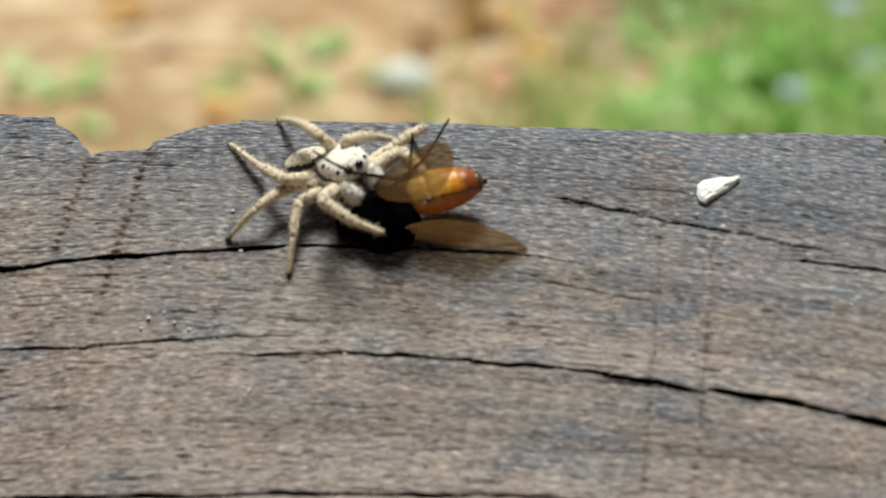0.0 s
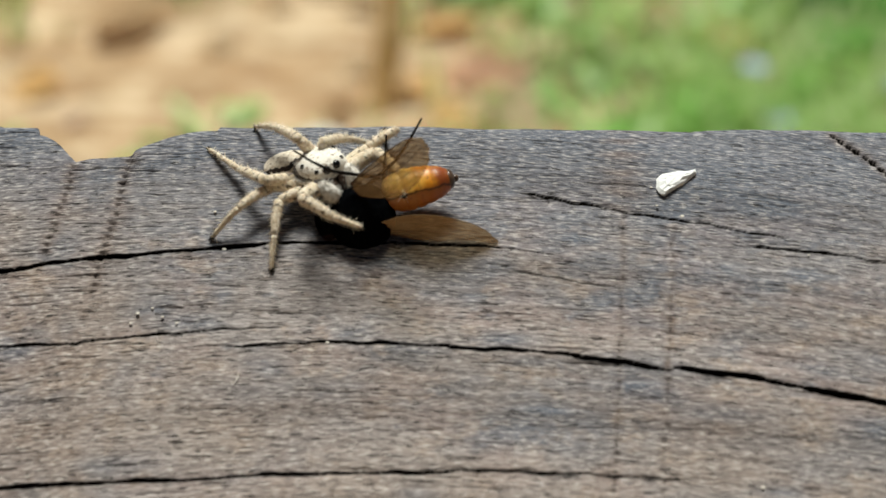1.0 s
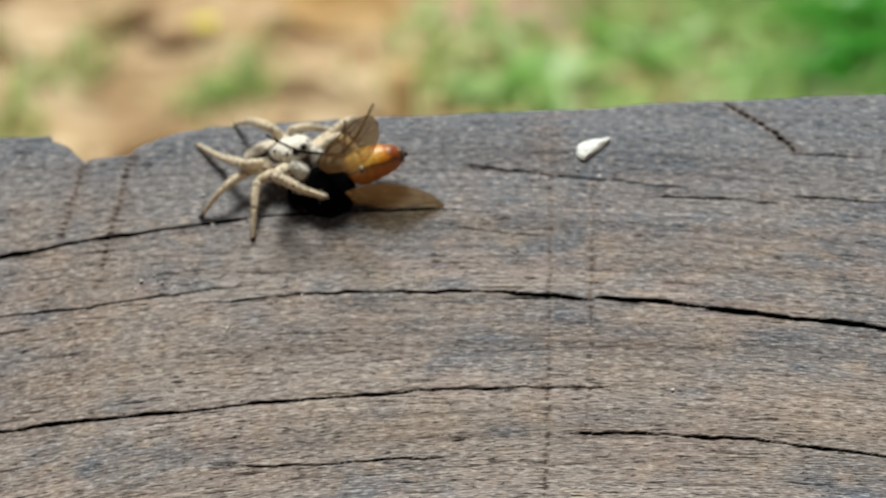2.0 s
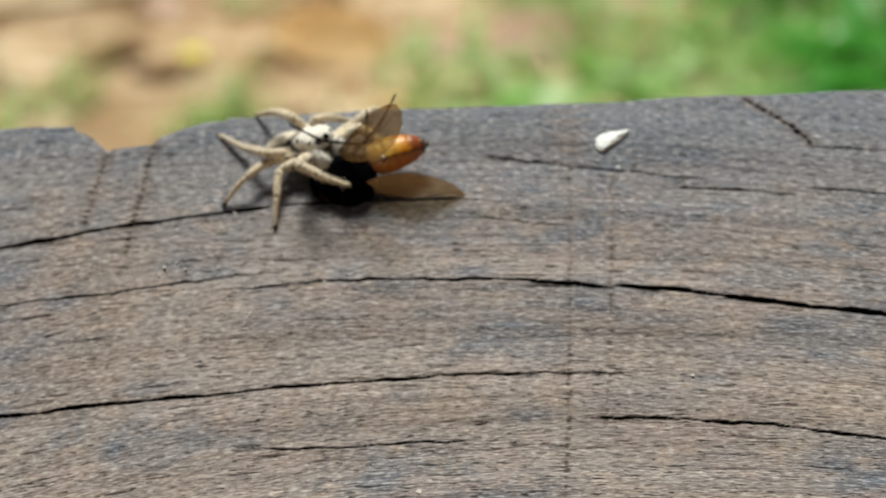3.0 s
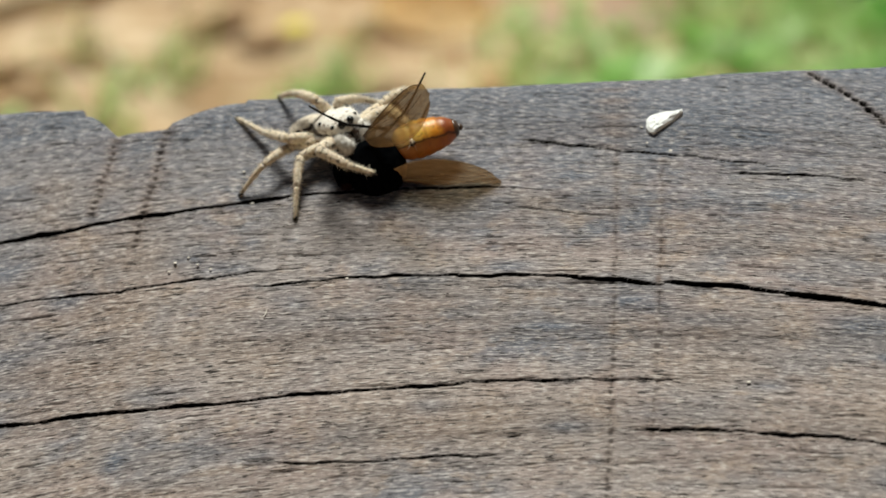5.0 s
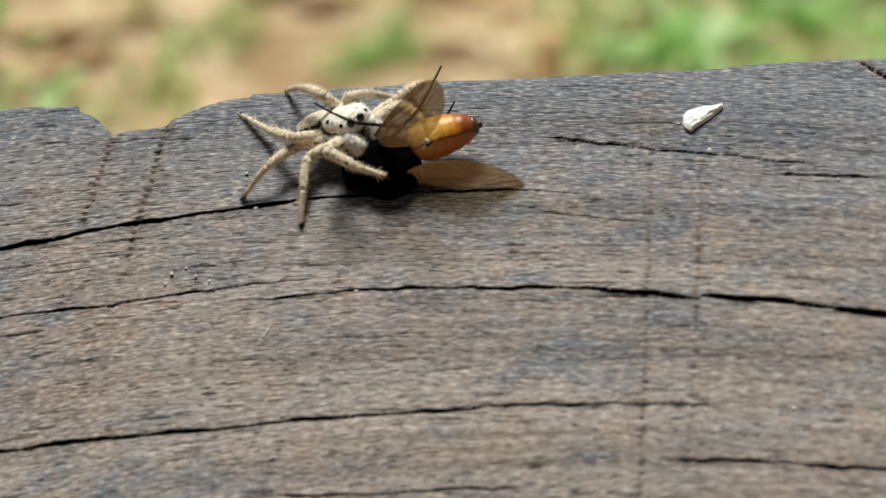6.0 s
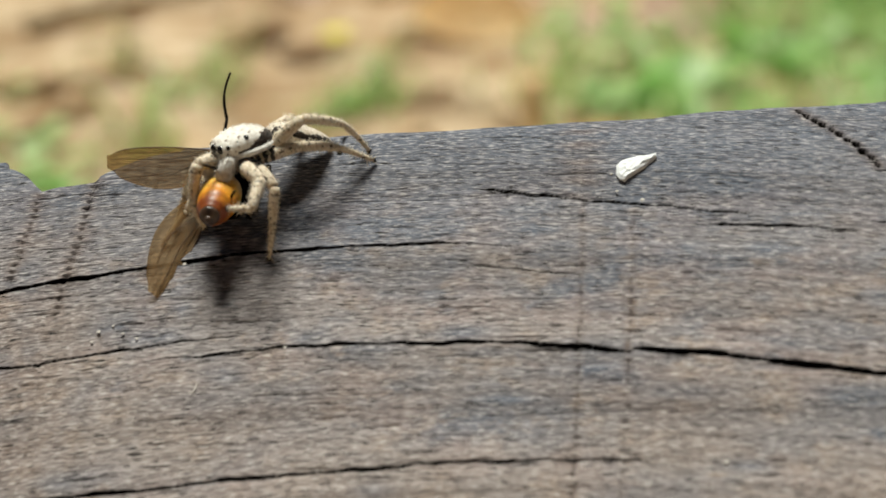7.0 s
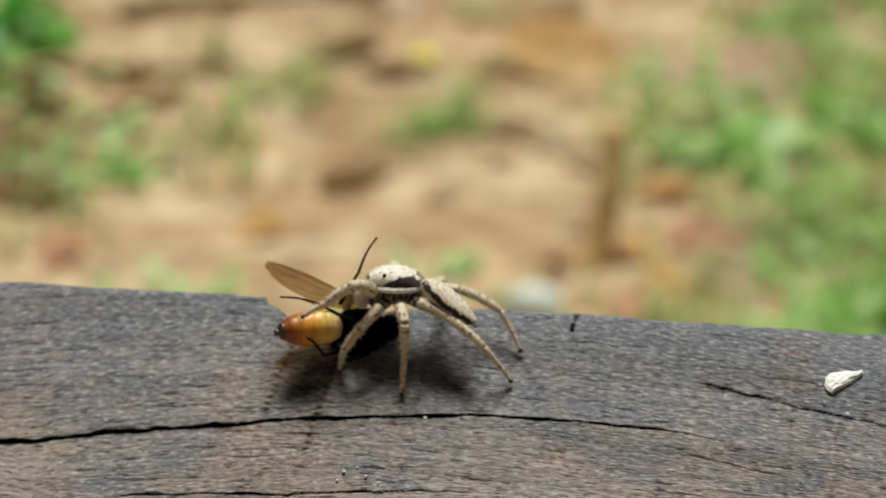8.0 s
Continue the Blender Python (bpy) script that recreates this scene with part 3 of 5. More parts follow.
    quads = np.stack([i * m + j, (i + 1) * m + j, (i + 1) * m + jn, i * m + jn], -1).reshape(-1, 4)
    me = bpy.data.meshes.new("top_rail")
    caps = [list(range(m))[::-1], [(n - 1) * m + k for k in range(m)]]
    me.from_pydata(co.tolist(), [], quads.tolist() + caps)
    pad = lambda A: np.concatenate([np.repeat(A[:, :1], 6, 1), A, np.repeat(A[:, -1:], 12, 1)], 1)
    for key, A in (("stain", stain), ("rust", rust), ("grey", grey), ("dirt_shade", dirt_shade)):
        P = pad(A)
        if key == "dirt_shade":
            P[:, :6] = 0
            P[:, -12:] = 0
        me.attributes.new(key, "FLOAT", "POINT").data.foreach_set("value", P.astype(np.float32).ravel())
    G = np.stack([XX, grain_line(XX, YY) + 0.8 * (ZZ - top_height(YY)), 0 * XX], -1)
    me.attributes.new("grain", "FLOAT_VECTOR", "POINT").data.foreach_set("vector", G.astype(np.float32).ravel())
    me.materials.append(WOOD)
    me.polygons.foreach_set("use_smooth", [True] * len(me.polygons))
    me.update()
    rail = empty("wooden_rail", "weathered grey-brown wooden rail, cracked along its grain", "rail")
    top = new("top_rail", me)
    top.parent = rail
    for px in (-420, 430):
        bm = bmesh.new()
        rings = []
        for z in (-1160, -800, -400, -66):
            w = 19 + 0.8 * math.sin(z)
            rings.append([(px + sx * w, -19 + sy * w * 0.95, z) for sx, sy in ((-1, -1), (1, -1), (1, 1), (-1, 1))])
        ring_loft(bm, rings)
        bmesh.ops.bevel(bm, geom=[e for e in bm.edges if abs(e.verts[0].co.z - e.verts[1].co.z) > 50], offset=3, segments=2, affect="EDGES")
        part("post", bm, POST, rail, "plain weathered post", smooth=False)
    return rail


make_rail()


# ---- small things on the rail ----
def surface(x, y):
    return Vector((x, y, float(top_height(np.array(y))))) * MM


def make_chip():
    bm = bmesh.new()
    outline = [(-1.12, -0.55), (-1.08, 0.3), (-0.65, 0.72), (0.3, 0.84), (1.4, 0.86), (1.2, 0.42), (0.55, -0.22), (-0.4, -1.0), (-0.85, -1.18)]
    rng = np.random.RandomState(4)
    half = [((a[0] + b[0]) / 2 * 1.02, (a[1] + b[1]) / 2 * 1.02) for a, b in zip(outline, outline[1:] + outline[:1])]
    outline = [p for pair in zip(outline, half) for p in pair]
    outline = [(x * (1 + rng.normal(0, 0.05)), y * (1 + rng.normal(0, 0.05))) for x, y in outline]
    rings = []
    for z, k in ((-0.25, 0.95), (0.12, 1.0), (0.24, 0.86), (0.31, 0.5)):
        rings.append([(x * k + rng.normal(0, 0.02), y * k * 0.85 + rng.normal(0, 0.02), z + 0.10 * x * (z > 0.1) + rng.normal(0, 0.03) * (z > 0)) for x, y in outline])
    ring_loft(bm, rings)
    ob = part("flake", bm, CHIP, smooth=False)
    tagged(ob, "white pointed flake of shell lying on the wood", "flake")
    ob.matrix_basis = Matrix.Translation(surface(18.95, 0.75) + Vector((0, 0, 0.0001))) @ pose(0, 0, 0, 20, 0, 6)


make_chip()


def make_specks():
    rng = np.random.RandomState(9)
    spots = [(7.0, -25.7, 0.42), (19.5, -1.55, 0.2), (8.85, 2.6, 0.16), (9.6, 2.3, 0.15), (18.0, -0.9, 0.15), (-7.6, -5.55, 0.22), (17.6, 0.35, 0.14), (-12.0, -9.9, 0.2), (-12.3, -10.5, 0.15),
             (-10.5, -10.0, 0.16), (-9.6, -10.3, 0.13), (-11.2, -9.5, 0.12), (-0.6, -10.9, 0.15), (-8.6, -3.1, 0.16), (24.5, -17.5, 0.18), (27, -3.6, 0.12), (-11.4, -5.8, 0.15)]
    for x, y, r in spots:
        bm = bmesh.new()
        bmesh.ops.create_icosphere(bm, subdivisions=1, radius=r * 0.65)
        for v in bm.verts:
            v.co = Vector((v.co.x * 1.2, v.co.y, v.co.z * 0.55)) * float(rng.uniform(0.7, 1.2))
        ob = part("speck", bm, FLECK, smooth=False)
        tagged(ob, "tiny pale speck of grit on the wood", "speck", "specks on the rail")
        ob.location = surface(x, y) + Vector((0, 0, r * 0.3 * MM))
    bm = bmesh.new()
    tube(bm, [(0.25 * math.cos(a), 0.55 * math.sin(a), 0.12 + 0.1 * math.sin(a * 1.5)) for a in np.linspace(-1.9, 1.2, 9)], [0.03] * 9, 5)
    ob = part("fibre", bm, FLECK)
    tagged(ob, "fine curved white fibre on the wood", "fibre")
    ob.location = surface(-5.7, -13.3)


make_specks()


# ---- the spider ----
HIPS = {1: (0.9, 0.65, -1.0), 2: (0.3, 0.8, -1.1), 3: (-0.35, 0.8, -1.1), 4: (-0.95, 0.65, -1.0)}
LEG_LENGTHS = {1: (2.6, 2.4, 1.8), 2: (2.4, 2.3, 2.1), 3: (2.5, 2.5, 2.5), 4: (3.1, 3.1, 3.0)}
LEG_NAMES = [(side, k) for side in (1, -1) for k in (1, 2, 3, 4)]


def leg_piece(length, stations, radii, bow, count, hair, rng, bristles=0):
    """A hairy leg joint along +x, bowed upwards, with a few stiff bristles."""
    bm = bmesh.new()
    xs = np.linspace(0, 1, 13)
    rad = np.interp(xs, stations, radii)
    tube(bm, [(length * x, 0, bow * math.sin(math.pi * x)) for x in xs], list(rad), 12)
    hairs(bm, count, hair, rng, (0.6, 0, 0), 0.014)
    for q in range(bristles):
        x = float(rng.uniform(0.15, 0.95))
        ang = float(rng.uniform(0, 6.28))
        p = Vector((length * x, 0, bow * math.sin(math.pi * x)))
        tube(bm, [p, p + Vector((0.35, 0.55 * math.cos(ang), 0.55 * math.sin(ang)))], [0.022, 0.005], 4)
    return bm


def make_spider():
    rng = np.random.RandomState(21)
    pieces = {}
    grown = Matrix.Scale(1.04, 4)
    sp = empty("jumping_spider", "cream and dark brown jumping spider gripping a fly on the wood", "spider")
    car = smooth_sections([(-1.85, -0.30, 0.3, 0.22, 0.25), (-1.5, -0.18, 0.85, 0.46, 0.42), (-1.0, -0.05, 1.18, 0.72, 0.52), (-0.3, 0.04, 1.32, 0.86, 0.62),
                           (0.5, 0.08, 1.32, 0.86, 0.66), (1.2, 0.10, 1.2, 0.72, 0.66), (1.62, 0.08, 1.02, 0.54, 0.6), (1.84, 0.05, 0.82, 0.34, 0.45)])
    bm = body_loft(car, 32, 2.4)
    hairs(bm, 1300, 0.17, rng, (-0.5, 0, 0.1), 0.013)
    bm.transform(grown)
    part("carapace", bm, CARAPACE, sp, "white-topped carapace with dark side bands")
    ab = smooth_sections([(0.3, 0.0, 0.22, 0.2, 0.2), (-0.1, 0.06, 0.66, 0.52, 0.5), (-0.9, 0.08, 0.98, 0.70, 0.66), (-1.9, 0.04, 1.04, 0.70, 0.68),
                          (-3.0, -0.04, 0.92, 0.60, 0.64), (-3.9, -0.10, 0.52, 0.36, 0.40), (-4.3, -0.14, 0.2, 0.18, 0.18)])
    bm = body_loft(ab, 28, 2.1)
    hairs(bm, 1300, 0.2, rng, (-0.9, 0, 0), 0.013)
    abd = part("abdomen", bm, ABDOMEN, sp, "pale abdomen with jagged dark side stripes")
    pieces["abdomen"] = abd
    bm = bmesh.new()
    for k in range(3):
        ball(bm, (-4.3, (k - 1) * 0.16, -0.2), 0.13, (1.8, 1, 1), 8)
    part("spinnerets", bm, BELLY, abd)
    bm = body_loft(smooth_sections([(-1.6, -0.6, 0.3, 0.3, 0.2), (-1.0, -0.8, 0.75, 0.5, 0.35), (0.2, -0.86, 0.9, 0.6, 0.4), (1.2, -0.8, 0.75, 0.5, 0.35), (1.6, -0.6, 0.3, 0.3, 0.2)]), 20, 2.0)
    hairs(bm, 500, 0.16, rng, (0, 0, -0.3), 0.014)
    part("underside", bm, BELLY, sp, "grey-brown hairy underside")
    for side, k in LEG_NAMES:
        hx, hy, hz = HIPS[k]
        bm = bmesh.new()
        tube(bm, [(hx * 0.8, hy * side * 0.35, hz + 0.15), (hx * 0.95, hy * side * 0.8, hz + 0.05), (hx, hy * side, hz), (hx * 1.08, hy * side * 1.15, hz - 0.02)], [0.30, 0.40, 0.42, 0.30], 12)
        hairs(bm, 110, 0.18, rng, (0, 0, 0), 0.014)
        part("hip", bm, HIP, sp, "hip joint ringed in black and white")
    bm = bmesh.new()
    pts = [(1.2 * math.cos(a) * 1.46, 1.42 * math.sin(a), -0.27) for a in np.linspace(-2.6, 2.6, 34)]
    tube(bm, pts, [0.17] * 34, 10)
    hairs(bm, 420, 0.12, rng, (0, 0, 0), 0.014)
    bm.transform(grown)
    part("side_stripe", bm, WHITE_HAIR, sp, "white hair line round the lower carapace")
    for side in (1, -1):
        for name, p, r in (("main_eye", (1.78, 0.34, 0.20), 0.26), ("front_eye", (1.58, 0.84, 0.30), 0.17), ("rear_eye", (0.45, 1.08, 0.60), 0.16), ("tiny_eye", (1.05, 1.04, 0.52), 0.06)):
            bm = ball(bmesh.new(), (p[0], p[1] * side, p[2]), r)
            bm.transform(grown)
            part(name, bm, EYE, sp, "glossy black eye")
        bm = bmesh.new()
        tube(bm, [(1.55, 0.36 * side, -0.3), (1.78, 0.38 * side, -0.8), (1.85, 0.34 * side, -1.3), (1.72, 0.26 * side, -1.75)], [0.32, 0.40, 0.35, 0.16], 12)
        part("jaw", bm, JAW, sp, "dark brown jaw")
        bm = bmesh.new()
        tube(bm, [(1.2, 0.75 * side, -0.55), (1.75, 0.95 * side, -0.45), (2.15, 0.92 * side, -0.75), (2.3, 0.74 * side, -1.25), (2.15, 0.55 * side, -1.7)],
             [0.24, 0.36, 0.46, 0.50, 0.24], 12)
        hairs(bm, 620, 0.30, rng, (0.2, 0, -0.4), 0.014)
        part("feeler", bm, WHITE_HAIR, sp, "feeler thick with white hair")
    for side, k in LEG_NAMES:
        a, b, c = LEG_LENGTHS[k]
        w = 1.12 if k == 1 else 0.96
        fem = part("thigh", leg_piece(a, (0, 0.1, 0.4, 0.75, 0.92, 1), [w * v for v in (0.30, 0.38, 0.43, 0.39, 0.34, 0.30)], 0.14, 260, 0.20, rng), THIGH, sp)
        shin = part("shin", leg_piece(b, (0, 0.08, 0.30, 0.36, 0.44, 0.75, 0.95, 1), [w * v for v in (0.29, 0.33, 0.32, 0.285, 0.31, 0.28, 0.22, 0.18)], 0.10, 300, 0.26, rng, 6), LEG, sp)
        ball_end = leg_piece(c, (0, 0.06, 0.45, 0.55, 0.62, 0.9, 1), [w * v for v in (0.18, 0.20, 0.165, 0.145, 0.15, 0.12, 0.09)], 0.05, 220, 0.24, rng, 5)
        foot = part("foot", ball_end, LEG, sp)
        bm = bmesh.new()
        ball(bm, (c - 0.04, 0, -0.02), 0.14, (1.3, 1, 0.8), 10)
        hairs(bm, 50, 0.14, rng, (0.6, 0, 0), 0.02)
        part("claw_tuft", bm, TUFT, foot, "black claw tuft")
        pieces[(side, k)] = (fem, shin, foot)
    return sp, pieces


spider, leg_pieces = make_spider()


# ---- the fly ----
# wings in the fly's space: seconds, direction of the tip, direction of the leading edge
WINGS = {
    -1: ((0.0, (-0.66, -0.22, 0.72), (0.36, -0.92, 0)), (6.7, (-0.66, -0.22, 0.72), (0.36, -0.92, 0)), (6.9, (-0.40, 0.36, 0.84), (0.3, -0.95, 0.2)), (7.1, (-0.45, 0.32, 0.83), (0.3, -0.95, 0.2)), (7.3, (-0.76, -0.08, 0.65), (0, -1, 0)),
         (7.5, (-0.88, -0.05, 0.47), (0, -1, 0)), (8.0, (-0.88, -0.05, 0.47), (0, -1, 0))),
    1: ((0.0, (-0.94, 0.33, 0.0), (0, 0.65, -0.75)), (6.7, (-0.94, 0.33, 0.0), (0, 0.65, -0.75)), (6.9, (-0.84, 0.50, 0.05), (0.2, 0.3, -0.9)), (7.1, (-0.82, 0.54, 0.0), (0.2, 0.3, -0.9)), (7.3, (-0.86, 0.44, -0.15), (0.4, 0.7, -0.4)),
        (7.5, (-0.80, 0.56, -0.20), (0.5, 0.8, 0.2)), (8.0, (-0.80, 0.56, -0.20), (0.5, 0.8, 0.2))),
}


def wing_pose(side, t):
    v = between(WINGS[side], t)
    x = -Vector(v[:3]).normalized()
    y = Vector(v[3:]) * side
    y = (y - x * y.dot(x)).normalized()
    m = Matrix((x, y, x.cross(y))).transposed().to_4x4()
    m.translation = Vector((0.4, -0.95, 0.9) if side < 0 else (-0.5, 1.9, 0.6)) * MM
    return m


def make_wing(fly, side, m):
    """A wing from its root along -x; a thin, slightly pleated skin with veins."""
    n = 22
    front, back = [], []
    for i in range(n):
        t = i / (n - 1)
        x = -7.1 * t
        lead = 0.12 + 0.62 * math.sin(math.pi * min(1, t * 0.62 + 0.03)) ** 0.8 - 0.55 * max(0, t - 0.8) ** 1.2 * 3
        trail = -0.15 - 1.75 * math.sin(math.pi * min(1, 0.06 + t * 0.9)) ** 0.75
        if t > 0.93:
            lead, trail = lead * 0.8, trail * 0.8
        front.append((x, lead))
        back.append((x, trail))
    bm = bmesh.new()
    cols = 9
    top, low = [], []
    for (x, a), (_, b) in zip(front, back):
        r, l = [], []
        for c in range(cols):
            y = (a + (b - a) * c / (cols - 1))
            z = 0.05 * math.sin(c * 2.1) * min(1, -x) + 0.008 * x * x + 0.05 * math.sin(x * 1.3)
            r.append(bm.verts.new((x, y * side, z)))
            l.append(bm.verts.new((x, y * side, z - 0.012)))
        top.append(r)
        low.append(l)
    for i in range(n - 1):
        for c in range(cols - 1):
            q = (top[i][c], top[i][c + 1], top[i + 1][c + 1], top[i + 1][c])
            p = (low[i][c], low[i + 1][c], low[i + 1][c + 1], low[i][c + 1])
            bm.faces.new(q if side < 0 else q[::-1])
            bm.faces.new(p if side < 0 else p[::-1])
    edge_t = [r[0] for r in top] + top[-1][1:] + [r[-1] for r in top[-2::-1]]
    edge_l = [r[0] for r in low] + low[-1][1:] + [r[-1] for r in low[-2::-1]]
    for a, b, c, d in zip(edge_t, edge_t[1:], edge_l[1:], edge_l):
        bm.faces.new((a, b, c, d))
    wing = part("wing", bm, WING, fly, "clear brown-tinted veined wing")
    wing.matrix_basis = m
    for f, ends, r in ((0.0, 1.0, 0.045), (0.14, 0.97, 0.028), (0.30, 0.99, 0.024), (0.48, 0.96, 0.022), (0.68, 0.85, 0.02)):
        pts = []
        for i in range(0, int((n - 1) * ends) + 1, 2):
            (x, a), (_, b) = front[i], back[i]
            y = a + (b - a) * f * min(1, 0.25 + i / 14)
            c = (cols - 1) * f
            pts.append((x, y * side, 0.05 * math.sin(c * 2.1) * min(1, -x) + 0.008 * x * x + 0.05 * math.sin(x * 1.3)))
        bm = bmesh.new()
        tube(bm, pts, [r * (1 - 0.5 * k / len(pts)) for k in range(len(pts))], 5)
        part("vein", bm, VEIN, wing)
    return wing


fly_legs, fly_wings = {}, {}


def make_fly():
    """Head towards +x, back towards +z; the middle of the chest is the origin."""
    rng = np.random.RandomState(5)
    fly = empty("fly", "dead black fly with orange abdomen held by the spider", "fly")
    bm = body_loft(smooth_sections([(2.0, -0.3, 0.4, 0.4, 0.4), (1.65, -0.2, 1.1, 1.0, 1.1), (0.7, -0.15, 1.68, 1.55, 1.7), (-0.6, -0.1, 1.66, 1.5, 1.7), (-1.4, 0.0, 1.1, 0.95, 1.15), (-1.75, 0, 0.4, 0.4, 0.4)]), 24, 2.1)
    bm.transform(Matrix.Translation((0.1, 0.95, -0.05)) @ Matrix.Diagonal((1.05, 1.12, 0.94, 1)))
    hairs(bm, 350, 0.3, rng, (-0.4, 0, 0.1), 0.012)
    part("thorax", bm, FLY_BLACK, fly, "bristly black thorax")
    bm = ball(bmesh.new(), (2.35, 0.7, -0.3), 0.95, (0.75, 1.2, 1), 18)
    head = part("head", bm, FLY_BLACK, fly)
    for side in (1, -1):
        part("eye", ball(bmesh.new(), (2.4, 0.7 + 0.66 * side, -0.2), 0.6, (0.8, 0.8, 1.05), 16), FLY_EYE, head, "dark compound eye")
    sec = smooth_sections([(-1.2, 0.0, 0.45, 0.45, 0.45), (-1.6, 0.0, 1.0, 0.97, 0.97), (-2.4, 0.0, 1.25, 1.2, 1.2), (-3.2, 0.0, 1.25, 1.2, 1.2),
                           (-4.2, 0.0, 1.08, 1.04, 1.04), (-4.9, 0.0, 0.80, 0.77, 0.77), (-5.25, 0.0, 0.5, 0.5, 0.5)], 6)
    sec = [np.array([-1.2 + (v[0] + 1.2) * 1.05, *v[1:]]) for v in sec]
    sec = [v * np.array([1, 1, *([1 - 0.05 * max(0, math.sin(v[0] * 9.5)) ** 4] * 3)]) for v in sec]
    bm = body_loft(sec, 26, 2.0)
    hairs(bm, 160, 0.22, rng, (-0.8, 0, 0), 0.012)
    abd = part("abdomen", bm, FLY_ABDOMEN, fly, "amber and orange banded abdomen")
    bm = ball(bmesh.new(), (-5.36, 0, 0.0), 0.62, (0.55, 1, 1), 16)
    ball(bm, (-5.72, 0.05, -0.04), 0.24, (1, 1, 1), 10)
    part("tail_tip", bm, JAW, abd, "dark brown tail tip")
    for side in (1, -1):
        fly_wings[side] = make_wing(fly, side, wing_pose(side, 0.0))
    for key, (root, knee, tip) in FLY_LEGS.items():
        pair = []
        for name, ln, r in (("upper_leg", (Vector(knee) - Vector(root)).length, 0.13), ("lower_leg", (Vector(tip) - Vector(knee)).length, 0.085)):
            bm = bmesh.new()
            xs = np.linspace(0, 1, 12)
            tube(bm, [(ln * x, 0, 0.10 * ln * math.sin(math.pi * x) * (name == "lower_leg")) for x in xs], [r * (1.15 - 0.45 * x) * (0.8 if abs(x - 0.55) < 0.05 else 1) for x in xs], 8)
            hairs(bm, 60, 0.16, rng, (0, 0, 0), 0.01)
            pair.append(part(name, bm, FLY_LEG, fly, "thin bristly black leg"))
        fly_legs[key] = pair
    return fly


# legs in the fly's space after the turn: root, knee, tip
FLY_LEGS = {
    "long": ((-1.3, -1.1, 1.0), (-0.35, -3.6, 1.9), (0.6, -6.0, 3.0)),
    "side": ((-0.3, -0.7, -0.4), (-2.6, -1.25, 0.9), (-5.4, -1.44, 1.79)),
    "low": ((-0.8, 1.2, -1.3), (-2.7, 0.7, -1.8), (-4.5, -1.9, -1.7)),
    "tucked": ((0.4, 0.7, -1.0), (-0.6, 1.5, -2.0), (-1.9, 0.9, -2.2)),
    "folded": ((0.8, 0.4, -1.0), (1.2, 1.2, -1.9), (-0.5, 1.0, -2.3)),
    "front": ((1.1, -0.4, -0.9), (1.9, -0.9, -1.7), (1.0, -0.6, -2.4)),
}
# the three that swing: seconds, knee, tip before the turn
FLY_KICKS = {
    "long": ((0.0, (1.2, -2.1, 1.5), (3.27, -3.92, 2.48)), (6.75, (1.2, -2.1, 1.5), (3.27, -3.92, 2.48))),
    "side": ((0.0, (-2.4, -1.8, 0.5), (-5.2, -4.5, 1.5)), (6.75, (-2.4, -1.8, 0.5), (-5.0, -4.3, 1.4))),
    "low": ((0.0, (-1.9, -1.8, -0.3), (-2.56, -4.06, 0.6)), (4.3, (-1.9, -1.8, -0.3), (-2.56, -4.06, 0.6)), (5.2, (-3.4, -0.4, -0.6), (-5.6, -2.4, 0.75)), (6.75, (-3.4, -0.4, -0.6), (-5.6, -2.4, 0.75))),
}
fly = make_fly()


# ---- the ground far below ----
GROUND_Z = -1.15


def soil_height(x, y):
    h = 0
    for k, (s, a) in enumerate(((0.9, 0.020), (0.33, 0.012), (0.12, 0.006))):
        h = h + a * np.sin(x / s * 1.3 + 1.7 * k + 0.6 * np.sin(y / s)) * np.sin(y / s * 1.1 + 0.9 * k + 0.5 * np.sin(x / s * 0.8))
    return GROUND_Z + h * np.exp(-np.clip(np.hypot(x, y - 2.3) - 4, 0, 99))


def make_ground():
    core = np.arange(-2.6, 2.6, 0.035)
    out = 0.05 * 1.45 ** np.arange(1, 24)
    ax = np.concatenate([core[0] - np.cumsum(out)[::-1], core, core[-1] + np.cumsum(out)])
    X, Y = np.meshgrid(ax, ax + 2.3, indexing="ij")
    n = len(ax)
    co = np.stack([X, Y, soil_height(X, Y)], -1).reshape(-1, 3)
    i, j = np.meshgrid(np.arange(n - 1), np.arange(n - 1), indexing="ij")
    quads = np.stack([i * n + j, (i + 1) * n + j, (i + 1) * n + j + 1, i * n + j + 1], -1).reshape(-1, 4)
    me = bpy.data.meshes.new("ground")
    me.from_pydata(co.tolist(), [], quads.tolist())
    me.materials.append(SOIL)
    me.polygons.foreach_set("use_smooth", [True] * len(me.polygons))
    tagged(new("ground", me), "sandy brown soil with leaf litter", "ground", kind="structure")


make_ground()


def green(x, y):
    """How thick the grass stands, 0 to 1."""
    v = 1 / (1 + math.exp(-(x - (-0.14 + 0.12 * math.sin(y * 3.1))) / 0.06))
    v = v * (0.5 + 0.5 * math.sin(x * 9 + 2 * math.sin(y * 6)) * math.sin(y * 7 + x * 3))
    for cx, cy, r, a in GREEN_SPOTS:
        v = max(v, a * math.exp(-((x - cx) ** 2 + (y - cy) ** 2) / r ** 2))
    return v


